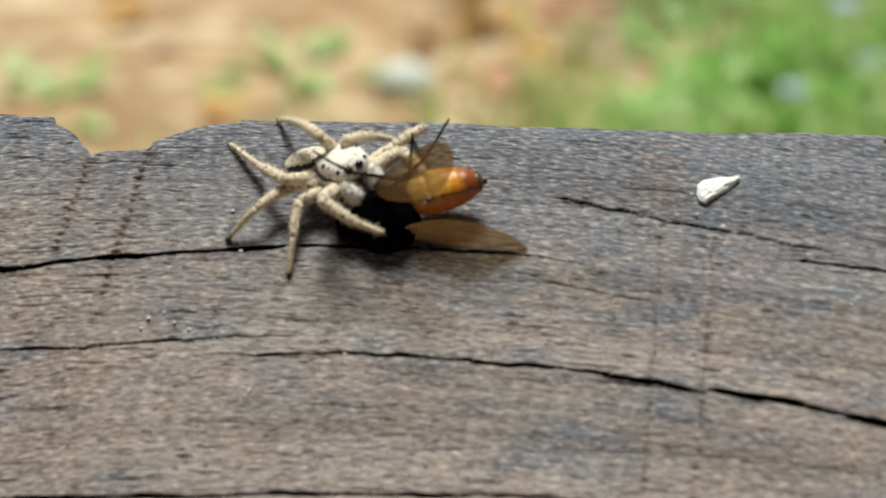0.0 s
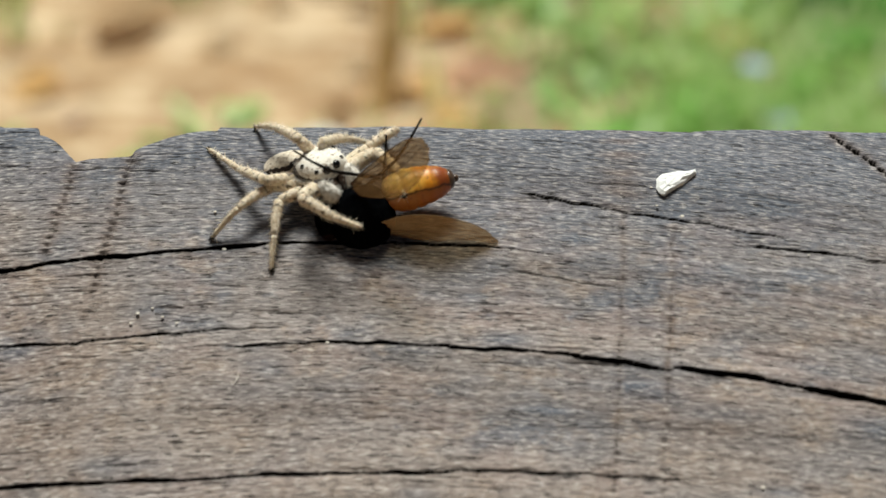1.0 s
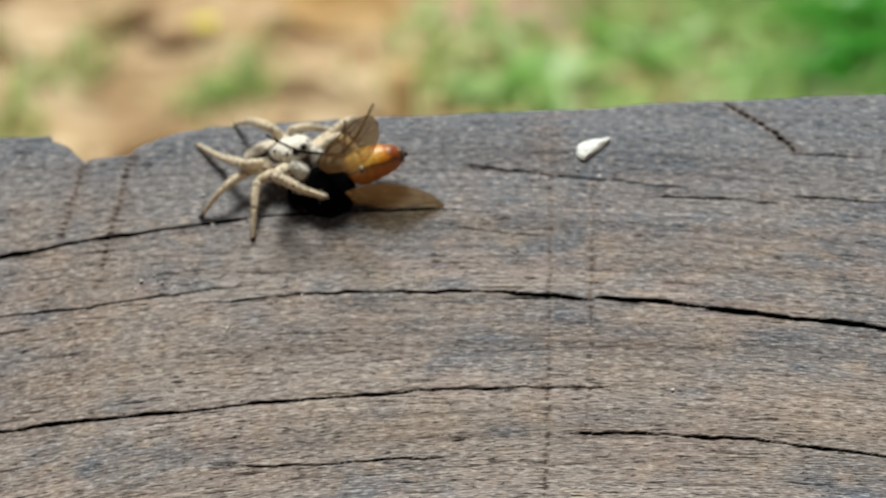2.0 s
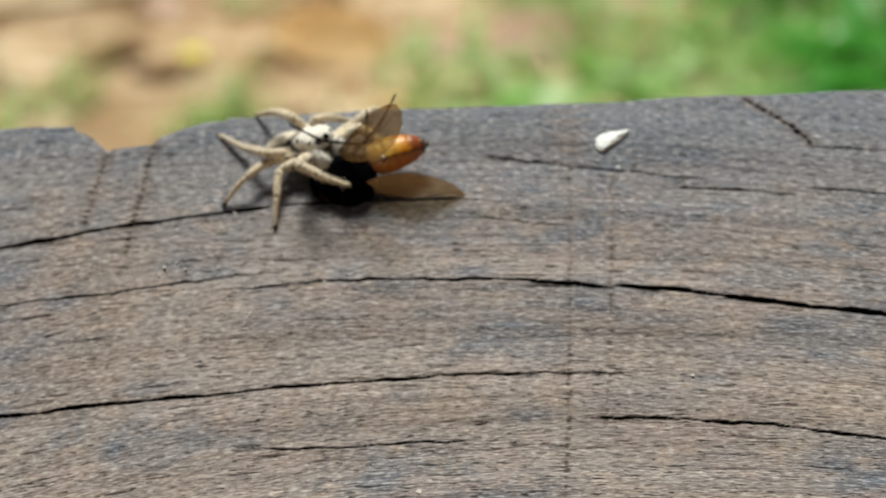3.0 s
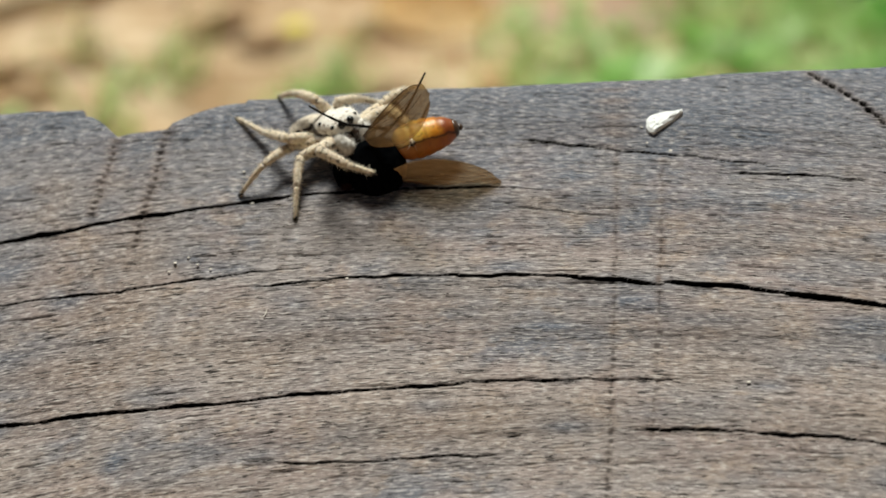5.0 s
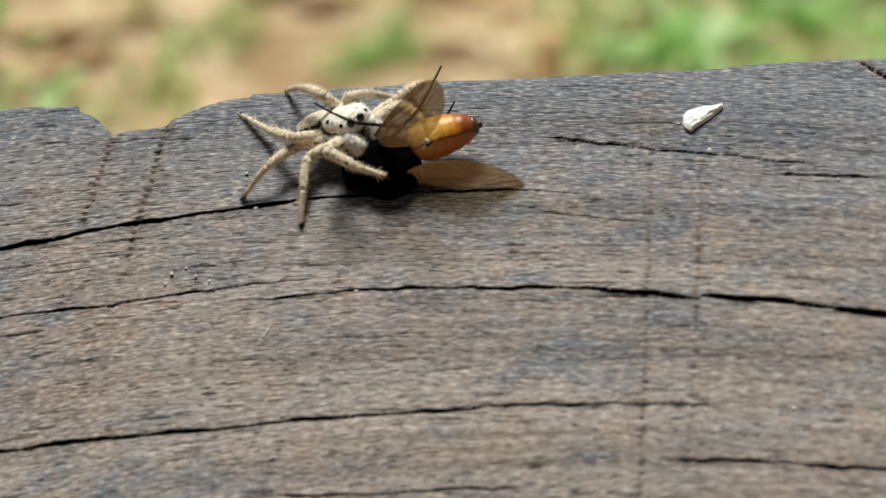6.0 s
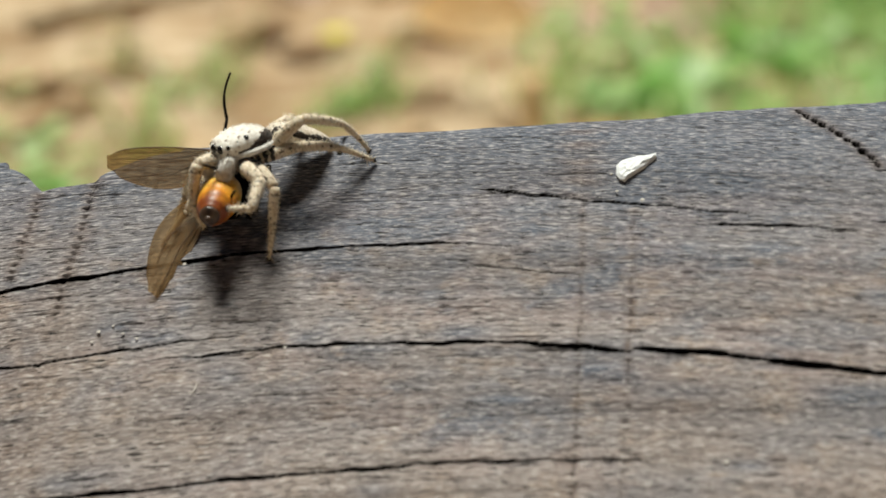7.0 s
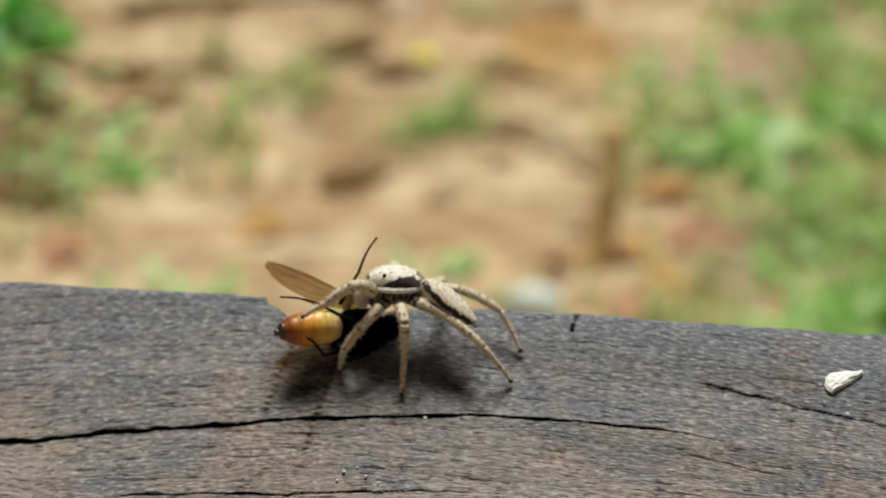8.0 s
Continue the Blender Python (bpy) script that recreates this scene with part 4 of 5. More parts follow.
GREEN_SPOTS = ((-1.36, 2.72, 0.10, 0.9), (-1.18, 2.25, 0.10, 0.9), (-1.05, 2.08, 0.08, 0.8), (-0.56, 2.46, 0.05, 0.8), (-0.62, 1.62, 0.07, 0.9),
               (-0.43, 1.66, 0.08, 0.9), (-0.90, 2.35, 0.08, 0.6), (-0.26, 2.48, 0.07, 0.7), (-0.83, 2.55, 0.06, 0.5), (-1.0, 2.62, 0.06, 0.5))


def make_grass():
    rng = random.Random(3)
    verts, faces = [], []
    made = 0
    while made < 6000:
        x, y = rng.uniform(-2.2, 2.0), rng.uniform(0.9, 4.6)
        if rng.random() > green(x, y) * math.exp(-max(0.0, math.hypot(x, y - 2.4) - 0.75) / 0.22):
            continue
        made += 1
        h, w = rng.uniform(0.03, 0.10), rng.uniform(0.004, 0.009)
        a, lean = rng.uniform(0, 6.28), rng.uniform(0.2, 1.1)
        z = float(soil_height(np.array(x), np.array(y))) - 0.004
        cx, sx = math.cos(a), math.sin(a)
        b = len(verts)
        for k in range(4):
            t = k / 3
            fx = lean * h * t * t
            ww = w * (1 - t * 0.9)
            px, py = x + cx * fx, y + sx * fx
            verts += [(px - sx * ww, py + cx * ww, z + h * t), (px + sx * ww, py - cx * ww, z + h * t)]
        for k in range(3):
            faces.append((b + 2 * k, b + 2 * k + 1, b + 2 * k + 3, b + 2 * k + 2))
    me = bpy.data.meshes.new("grass")
    me.from_pydata(verts, [], faces)
    me.materials.append(GRASS)
    tagged(new("grass", me), "short fresh green grass in loose patches", "grass", kind="stuff")


make_grass()


def leaf_mesh(bm, base, direction, length, width, droop, cup=0.15, seg=7):
    """A blade with a keel, curving over; metres."""
    d = Vector(direction).normalized()
    side = d.cross(Vector((0, 0, 1)))
    side = side.normalized() if side.length > 1e-3 else Vector((1, 0, 0))
    p = Vector(base)
    rows = []
    for k in range(seg + 1):
        t = k / seg
        w = width * math.sin(math.pi * min(0.97, 0.08 + 0.9 * t)) ** 0.8
        up = side.cross(d)
        rows.append([bm.verts.new(p - side * w + up * w * cup), bm.verts.new(p), bm.verts.new(p + side * w + up * w * cup)])
        d = (d + Vector((0, 0, -droop / seg))).normalized()
        p = p + d * (length / seg)
    for a, b in zip(rows, rows[1:]):
        for i in range(2):
            bm.faces.new((a[i], a[i + 1], b[i + 1], b[i]))


def make_plants():
    rng = random.Random(8)
    group = "leafy plants behind the rail"

    def template(name, label, mat, count, length, width, rise, droop, spread, seg):
        plant = empty(name, label, "plant", group)
        for k in range(count):
            a = rng.uniform(0, 6.28)
            r = rng.uniform(0.0, spread)
            bm = bmesh.new()
            leaf_mesh(bm, (r * math.cos(a), r * math.sin(a), -0.01 + rng.uniform(0, min(0.03, spread * 0.6))), (math.cos(a), math.sin(a), rng.uniform(*rise)), rng.uniform(*length), rng.uniform(*width), rng.uniform(*droop), seg=seg)
            part("leaf", bm, mat, plant, scale=1.0)
        return plant

    def spread_out(templates, spots):
        for k, (x, y, size) in enumerate(spots):
            z = float(soil_height(np.array(x), np.array(y)))
            m = Matrix.Translation((x, y, z)) @ Matrix.Rotation(rng.uniform(0, 6.28), 4, "Z")
            t = templates[k % len(templates)]
            if k < len(templates):
                t.matrix_basis = m @ Matrix.Scale(size, 4)
            else:
                c = copy_thing(t, m)
                c.scale = (size, size, size)

    more = []
    while len(more) < 55:
        x, y = rng.uniform(-0.25, 0.75), rng.uniform(1.7, 3.4)
        if rng.random() < green(x, y):
            more.append((x, y, rng.uniform(0.5, 1.0)))
    more = tuple(more)
    strap = [template("strap_leaf_plant", "clump of long glossy dark green leaves", BROAD, 24, (0.2, 0.36), (0.014, 0.026), (0.7, 2.0), (0.8, 2.0), 0.04, 7) for k in range(2)]
    spread_out(strap, ((0.50, 2.52, 1.0), (0.62, 2.75, 1.1), (0.42, 2.85, 1.0), (0.66, 2.40, 0.9), (0.80, 2.6, 1.1), (0.40, 2.66, 0.7), (-1.38, 2.66, 0.62), (0.58, 3.05, 1.1), (0.42, 2.35, 0.9), (0.52, 2.15, 0.8), (0.62, 2.25, 0.9), (0.36, 2.5, 0.7)))
    weed = [template("leafy_weed", "broad-leaved bright green weed on the soil", WEED, 18, (0.05, 0.10), (0.020, 0.034), (0.3, 1.6), (0.5, 1.6), 0.035, 5) for k in range(2)]
    spread_out(weed, ((-0.09, 2.44, 1.25), (0.02, 2.58, 1.1), (0.06, 2.03, 1.0), (-1.30, 2.62, 1.1), (-1.30, 2.50, 0.9), (-0.98, 2.25, 0.5), (-0.57, 2.46, 0.5), (0.12, 2.04, 1.2), (0.19, 2.13, 1.1), (0.08, 1.94, 1.0),
                      (-0.10, 2.07, 0.6), (0.20, 2.42, 0.9), (0.30, 2.02, 1.1), (-0.02, 1.90, 0.8), (0.22, 1.93, 1.0)))
    herb = [template("herb", "low fresh green herb with small soft leaves", HERB, 16, (0.035, 0.08), (0.010, 0.020), (0.15, 1.0), (0.3, 1.2), 0.10, 5) for k in range(3)]
    spread_out(herb, ((0.22, 2.60, 1.1), (0.30, 2.72, 1.0), (0.12, 2.78, 1.1), (0.05, 2.52, 1.0), (-0.09, 2.44, 1.3), (0.01, 2.53, 0.8), (0.01, 2.23, 1.1), (-0.23, 2.40, 0.7), (0.01, 2.95, 1.2), (-0.23, 2.69, 0.9),
                      (-0.28, 2.62, 0.7), (-1.26, 2.58, 1.2), (-1.03, 2.28, 1.0), (-1.17, 2.36, 0.8), (-1.10, 2.20, 0.8), (-0.57, 2.44, 0.6), (-0.48, 1.97, 0.9), (-0.78, 1.87, 0.8),
                      (-0.03, 2.17, 0.8), (0.06, 1.96, 1.1), (0.14, 1.88, 0.9), (0.24, 1.90, 1.0), (0.18, 2.08, 0.9), (0.26, 2.26, 0.9), (0.16, 2.36, 0.9), (0.09, 2.32, 0.8), (-0.02, 2.05, 0.7), (0.34, 2.12, 1.0), (0.32, 2.45, 1.0),
                      (-0.10, 2.28, 0.7), (0.20, 2.95, 1.2), (-0.12, 2.92, 0.9), (0.1, 3.1, 1.2), (-0.03, 1.86, 0.8), (-0.86, 2.54, 0.5), (-0.60, 2.92, 0.5)) + more)


make_plants()


def make_litter():
    rng = random.Random(12)

    def dry_leaf(x, y, length, mat, label, turn=None, tilt=None):
        bm = bmesh.new()
        n, curl = 8, rng.uniform(-0.1, 0.2)
        rows = []
        for i in range(n + 1):
            t = i / n
            w = length * 0.36 * math.sin(math.pi * min(0.98, 0.04 + 0.94 * t)) ** 0.7
            px = (t - 0.5) * length
            z0 = curl * length * (t - 0.5) ** 2
            rows.append([bm.verts.new((px, w * c, z0 + abs(c) * w * 0.18 + rng.uniform(0, 0.02) * length)) for c in (-1, -0.5, 0, 0.5, 1)])
        for a, b in zip(rows, rows[1:]):
            for i in range(4):
                bm.faces.new((a[i], a[i + 1], b[i + 1], b[i]))
        bmesh.ops.solidify(bm, geom=bm.faces[:], thickness=0.0008)
        ob = part("dry_leaf", bm, mat, smooth=False, scale=1.0)
        tagged(ob, label, "leaf", "dry leaves on the soil")
        ob.matrix_basis = pose(x, y, float(soil_height(np.array(x), np.array(y))) + (0.004 if tilt is None else 0.11 * length), rng.uniform(-18, 18) if tilt is None else tilt, rng.uniform(-18, 18), rng.uniform(0, 360) if turn is None else turn)

    dry_leaf(-0.439, 2.727, 0.19, DRY_ORANGE, "pale orange fallen leaf on the soil", 10, 26)
    dry_leaf(-0.455, 2.70, 0.09, DRY_TAN, "pale tan curled fallen leaf on the soil", 70)
    dry_leaf(-0.113, 2.715, 0.16, DRY_PINK, "pinkish fallen leaf on the soil", -12, 28)
    dry_leaf(-0.154, 2.142, 0.10, DRY_RED, "rust-red fallen leaf in the grass", 10, 14)
    dry_leaf(-0.115, 2.10, 0.05, DRY_BROWN, "brown curled fallen leaf on the soil", 60)
    dry_leaf(0.05, 1.94, 0.09, DRY_TAN, "pale tan curled fallen leaf on the soil", 100)
    dry_leaf(-0.30, 2.36, 0.075, DRY_TAN, "pale tan curled fallen leaf on the soil", 160)
    for x, y, ln, mat, lab in ((-0.05, 2.20, 0.13, DARK_LITTER, "dark damp fallen leaf on the soil"), (-0.02, 2.25, 0.10, DARK_LITTER, "dark damp fallen leaf on the soil"), (-0.08, 2.25, 0.09, DRY_BROWN, "brown curled fallen leaf on the soil"),
                               (-0.10, 2.18, 0.08, DARK_LITTER, "dark damp fallen leaf on the soil"), (-0.79, 2.70, 0.13, DRY_BROWN, "brown curled fallen leaf on the soil"), (-0.70, 2.64, 0.10, DRY_BROWN, "brown curled fallen leaf on the soil"),
                               (-0.53, 2.66, 0.10, DRY_BROWN, "brown curled fallen leaf on the soil"), (-0.99, 2.00, 0.10, DRY_RED, "rust-red fallen leaf on the soil"), (-1.16, 2.42, 0.16, DARK_LITTER, "dark damp fallen leaf on the soil"),
                               (-1.10, 2.16, 0.14, DARK_LITTER, "dark damp fallen leaf on the soil"), (-1.24, 2.30, 0.16, DRY_BROWN, "brown curled fallen leaf on the soil"), (-0.22, 1.98, 0.11, DRY_RED, "rust-red fallen leaf on the soil"),
                               (-0.19, 2.03, 0.08, DRY_ORANGE, "pale orange fallen leaf on the soil"), (-0.07, 3.04, 0.14, DRY_TAN, "pale tan curled fallen leaf on the soil"), (-0.29, 2.76, 0.10, DRY_TAN, "pale tan curled fallen leaf on the soil"),
                               (-0.33, 2.36, 0.09, DRY_TAN, "pale tan curled fallen leaf on the soil"), (-0.06, 2.12, 0.07, DRY_RED, "rust-red fallen leaf on the soil"), (0.03, 2.12, 0.09, DARK_LITTER, "dark damp fallen leaf on the soil"),
                               (-0.66, 2.30, 0.13, DRY_BROWN, "brown curled fallen leaf on the soil"), (-0.44, 2.44, 0.08, DRY_BROWN, "brown curled fallen leaf on the soil")):
        dry_leaf(x, y, ln, mat, lab)
    mats = ((DRY_TAN, "pale tan curled fallen leaf on the soil"), (DRY_BROWN, "brown curled fallen leaf on the soil"), (DRY_PINK, "pinkish fallen leaf on the soil"), (DRY_ORANGE, "pale orange fallen leaf on the soil"))
    for k in range(130):
        x, y = rng.uniform(-1.6, 0.6), rng.uniform(1.35, 3.6)
        m, lab = mats[rng.choice((0, 0, 1, 1, 0, 2, 0, 3))]
        dry_leaf(x, y, rng.uniform(0.035, 0.10), m, lab)
    for k in range(70):
        m, lab = mats[rng.choice((0, 0, 0, 2, 2, 3, 1))]
        dry_leaf(rng.uniform(-0.25, 0.42), rng.uniform(1.9, 3.1), rng.uniform(0.05, 0.10), m, lab, None, rng.uniform(10, 30))
    # flowers
    for x, y, r, mat, lab, h in ((-0.648, 2.666, 0.021, YELLOW, "small yellow flower above the soil", 0.02), (0.18, 2.14, 0.016, BLUE, "small pale blue flower in the grass", 0.05),
                                 (0.21, 2.02, 0.014, BLUE, "small pale blue flower in the grass", 0.04), (0.12, 1.93, 0.015, BLUE, "small pale blue flower in the grass", 0.04), (0.36, 2.14, 0.015, BLUE, "small pale blue flower in the grass", 0.04)):
        fl = empty("flower", lab, "flower", "flowers by the rail")
        fl.location = (x, y, float(soil_height(np.array(x), np.array(y))))
        bm = bmesh.new()
        tube(bm, [(0, 0, -0.01), (0.002, 0, h * 0.5), (0, 0, h)], [0.0016, 0.0013, 0.0013], 6)
        part("stem", bm, GRASS, fl, scale=1.0)
        for k in range(6):
            bm = bmesh.new()
            a = k * math.pi / 3
            leaf_mesh(bm, (0, 0, h), (math.cos(a), math.sin(a), 0.5), r * 1.2, r * 0.45, 0.8, seg=4)
            part("petal", bm, mat, fl, scale=1.0)
    # cut cane standing in the soil
    bm = bmesh.new()
    zz = np.linspace(-0.02, 0.19, 12)
    tube(bm, [(0.004 * math.sin(z * 20), 0, z) for z in zz], [0.0185 + 0.0025 * (abs(z - 0.09) < 0.012) for z in zz], 14)
    ob = part("cut_cane", bm, CANE, scale=1.0)
    tagged(ob, "dry brown cut cane standing in the soil", "cane")
    ob.matrix_basis = pose(-0.286, 2.072, float(soil_height(np.array(-0.286), np.array(2.072))), -30, 3, 0)
    # fallen sticks
    for x, y, ln, r, a, mat in ((-1.14, 2.28, 0.55, 0.016, 62, DRY_BROWN), (-0.98, 2.86, 0.46, 0.012, 28, DRY_TAN), (-1.28, 2.25, 0.35, 0.009, 55, DRY_BROWN), (-1.1, 2.55, 0.4, 0.010, 20, DRY_BROWN)):
        bm = bmesh.new()
        tube(bm, [(ln * (t - 0.5), 0.02 * math.sin(t * 5), r + 0.004 * math.sin(t * 9)) for t in np.linspace(0, 1, 12)], [r * (1.1 - 0.4 * t) for t in np.linspace(0, 1, 12)], 9)
        ob = part("stick", bm, mat, scale=1.0)
        tagged(ob, "dry fallen stick on the soil", "stick", "fallen sticks")
        ob.matrix_basis = pose(x, y, float(soil_height(np.array(x), np.array(y))), 0, 0, a)
    # pale stone
    bm = bmesh.new()
    bmesh.ops.create_icosphere(bm, subdivisions=3, radius=0.035)
    for v in bm.verts:
        v.co = Vector((v.co.x * 1.1, v.co.y * 0.9, v.co.z * 0.65)) * (1 + 0.12 * noise.noise(v.co * 40))
    ob = part("stone", bm, STONE, scale=1.0)
    tagged(ob, "rounded pale grey stone on the soil", "stone")
    ob.location = (-0.34, 1.96, float(soil_height(np.array(-0.34), np.array(1.96))) + 0.008)


make_litter()


# ---- what moves ----
def spider_pose(c, heading, pitch, roll=0):
    return Matrix.Translation(Vector(c) * MM) @ Euler((radians(roll), radians(-pitch), radians(heading))).to_matrix().to_4x4()


def bone(a, b, up):
    """A pose with +x from a to b and +z near up."""
    x = (b - a).normalized()
    y = up.cross(x).normalized()
    z = x.cross(y)
    m = Matrix((x, y, z)).transposed().to_4x4()
    m.translation = a
    return m


def leg_chain(body, side, k, joints):
    """Poses of thigh, shin and foot in the spider's space for joints in the rail's space, in millimetres."""
    inv = body.inverted()
    at = Vector((HIPS[k][0], HIPS[k][1] * side, HIPS[k][2]))
    out = {1: (0.75, 0.55), 2: (0.35, 0.95), 3: (-0.3, 0.95), 4: (-0.8, 0.6)}[k]
    up = Vector((out[0], out[1] * side, 1.0))
    poses = []
    for p, length in zip(joints, LEG_LENGTHS[k]):
        to = (inv @ (Vector(p) * MM)) / MM
        nxt = at + (to - at).normalized() * length
        m = bone(at, nxt, up)
        m.translation *= MM
        poses.append(m)
        at = nxt
    return poses


# seconds: middle of the carapace, heading, pitch, roll
BODY = (
    (0.0, (-2.44, -1.48, 1.47), -52, 17, 15), (6.1, (-2.44, -1.48, 1.47), -52, 17, 15), (6.5, (-2.34, -1.52, 1.78), -53, 15, 13), (6.6, (-2.45, -1.9, 2.1), -64, 12, 10), (6.7, (-2.45, -1.9, 2.1), -66, 12, 10), (6.8, (-2.55, -3.02, 3.80), -76.0, -2.0, 4.9), (7.0, (-3.95, -1.54, 3.73), -132.0, 1.2, 9.0), (7.1, (-5.26, -1.63, 3.95), -138.2, 6.6, 12.3), (7.3, (-8.10, 0.17, 3.97), -166.9, 9.6, 3.7), (7.5, (-10.78, -0.02, 4.60), -186, -6, 12.6), (8.0, (-10.78, -0.02, 4.60), -186, -6, 12.6),
)
# seconds: knee, ankle and claw of each leg, in the rail's space
STEPS = {}
STEPS[(1, 1)] = (
    (0.0, (0.88, -0.56, 2.03), (2.52, -2.29, 1.73), (3.05, -3.90, 1.11)), (6.1, (0.88, -0.56, 2.03), (2.52, -2.29, 1.73), (3.05, -3.90, 1.11)), (6.5, (0.98, -0.80, 2.56), (2.33, -2.70, 2.00), (2.79, -4.26, 1.23)),
    (6.7, (0.98, -0.80, 2.56), (2.33, -2.70, 2.00), (2.79, -4.26, 1.23)), (6.8, (-1.12, -5.46, 4.65), (-0.10, -6.82, 2.96), (0.47, -7.33, 1.33)), (7.0, (-2.35, -4.80, 2.79), (-2.45, -7.12, 2.18), (-4.06, -6.39, 1.85)),
    (7.1, (-4.01, -5.04, 3.69), (-5.23, -6.56, 2.30), (-6.40, -5.36, 1.64)), (7.3, (-10.80, -1.58, 4.20), (-12.74, -2.85, 3.57), (-12.53, -3.38, 1.86)), (7.5, (-12.90, -2.23, 5.24), (-14.85, -3.19, 4.14), (-16.30, -3.94, 3.33)),
    (8.0, (-12.90, -2.23, 5.24), (-14.85, -3.19, 4.14), (-16.30, -3.94, 3.33)),
)
STEPS[(1, 2)] = (
    (0.0, (0.30, 0.00, 1.93), (1.93, 1.52, 2.50), (0.91, 2.65, 1.06)), (6.1, (0.30, 0.00, 1.93), (1.93, 1.52, 2.50), (0.91, 2.65, 1.06)), (6.5, (-0.64, -0.55, 3.28), (-0.47, 1.41, 2.09), (-0.34, 3.33, 1.26)),
    (6.7, (-0.64, -0.55, 3.28), (-0.47, 1.41, 2.09), (-0.34, 3.33, 1.26)), (6.8, (0.74, -3.33, 2.25), (2.10, -3.35, 0.39), (0.67, -2.95, -1.10)), (7.0, (-1.79, -4.00, 1.95), (-2.06, -4.82, -0.19), (-2.41, -5.40, -2.18)),
    (7.1, (-3.11, -3.92, 1.91), (-2.48, -4.93, -0.06), (-3.37, -4.91, -1.97)), (7.3, (-8.68, -2.97, 2.23), (-9.90, -4.91, 2.38), (-9.08, -5.66, 0.60)), (7.5, (-12.32, -2.75, 2.65), (-13.59, -3.48, 0.87), (-14.13, -2.93, -1.09)),
    (8.0, (-12.32, -2.75, 2.65), (-13.59, -3.48, 0.87), (-14.13, -2.93, -1.09)),
)
STEPS[(1, 3)] = (
    (0.0, (-2.26, -1.31, 3.01), (-0.85, 0.57, 2.24), (0.39, 2.25, 0.91)), (6.1, (-2.26, -1.31, 3.01), (-0.85, 0.57, 2.24), (0.39, 2.25, 0.91)), (6.5, (-1.60, -0.57, 3.45), (-0.56, 0.89, 1.71), (1.00, 2.75, 1.08)),
    (6.7, (-1.60, -0.57, 3.45), (-0.56, 0.89, 1.71), (1.00, 2.75, 1.08)), (6.8, (0.57, -1.95, 3.74), (2.19, -0.81, 2.26), (2.92, 0.52, 0.31)), (7.0, (-0.59, -0.76, 3.05), (1.51, 0.45, 2.20), (3.36, 1.43, 0.71)),
    (7.1, (-1.86, -1.65, 2.59), (-0.59, -2.91, 0.93), (-0.27, -3.80, -1.46)), (7.3, (-4.99, -1.16, 1.84), (-4.05, -2.69, 0.09), (-2.21, -3.56, -1.37)), (7.5, (-9.43, -3.40, 3.33), (-9.51, -3.38, 0.78), (-9.48, -4.35, -1.69)),
    (8.0, (-9.43, -3.40, 3.33), (-9.51, -3.38, 0.78), (-9.48, -4.35, -1.69)),
)
STEPS[(1, 4)] = (
    (0.0, (-3.64, -1.38, 3.25), (-5.56, 0.99, 2.54), (-7.16, 3.17, 1.22)), (6.1, (-3.64, -1.38, 3.25), (-5.56, 0.99, 2.54), (-7.16, 3.17, 1.22)), (6.5, (-3.68, -0.83, 3.80), (-5.70, 1.34, 2.90), (-7.04, 3.49, 1.29)),
    (6.7, (-3.68, -0.83, 3.80), (-5.70, 1.34, 2.90), (-7.04, 3.49, 1.29)), (6.8, (-0.88, 0.25, 4.79), (-0.22, 0.47, 1.77), (1.55, 2.80, 1.12)), (7.0, (-0.40, -0.79, 4.82), (1.59, 1.13, 3.46), (2.65, 2.44, 0.98)),
    (7.1, (-1.74, -0.28, 4.51), (0.71, 1.30, 3.40), (1.68, 3.10, 1.20)), (7.3, (-3.76, 0.45, 3.11), (-1.22, 2.03, 2.29), (1.36, 3.16, 1.21)), (7.5, (-6.59, -1.80, 3.17), (-4.01, -2.55, 1.57), (-2.31, -2.43, -0.88)),
    (8.0, (-6.59, -1.80, 3.17), (-4.01, -2.55, 1.57), (-2.31, -2.43, -0.88)),
)
STEPS[(-1, 1)] = (
    (0.0, (-2.87, -4.92, 1.24), (-0.87, -6.18, 0.82), (0.87, -6.20, 0.19)), (6.1, (-2.87, -4.92, 1.24), (-0.87, -6.18, 0.82), (0.87, -6.20, 0.19)), (6.5, (-2.41, -4.99, 1.73), (-0.53, -6.41, 1.25), (1.14, -6.51, 0.59)),
    (6.7, (-2.41, -4.99, 1.73), (-0.53, -6.41, 1.25), (1.14, -6.51, 0.59)), (6.8, (-2.76, -6.34, 3.82), (-3.46, -7.51, 1.85), (-3.32, -5.74, 1.59)), (7.0, (-5.90, -3.40, 3.30), (-6.60, -4.60, 1.60), (-6.40, -4.60, 0.10)),
    (7.1, (-7.60, -2.60, 3.50), (-8.80, -3.00, 1.60), (-8.60, -2.60, 0.20)), (7.3, (-11.11, 1.27, 4.16), (-13.20, 2.29, 3.57), (-14.11, 2.97, 2.17)), (7.5, (-13.20, 0.90, 3.10), (-14.60, 1.60, 1.60), (-14.80, 1.40, 0.20)),
    (8.0, (-13.20, 0.90, 3.10), (-14.60, 1.60, 1.60), (-14.80, 1.40, 0.20)),
)
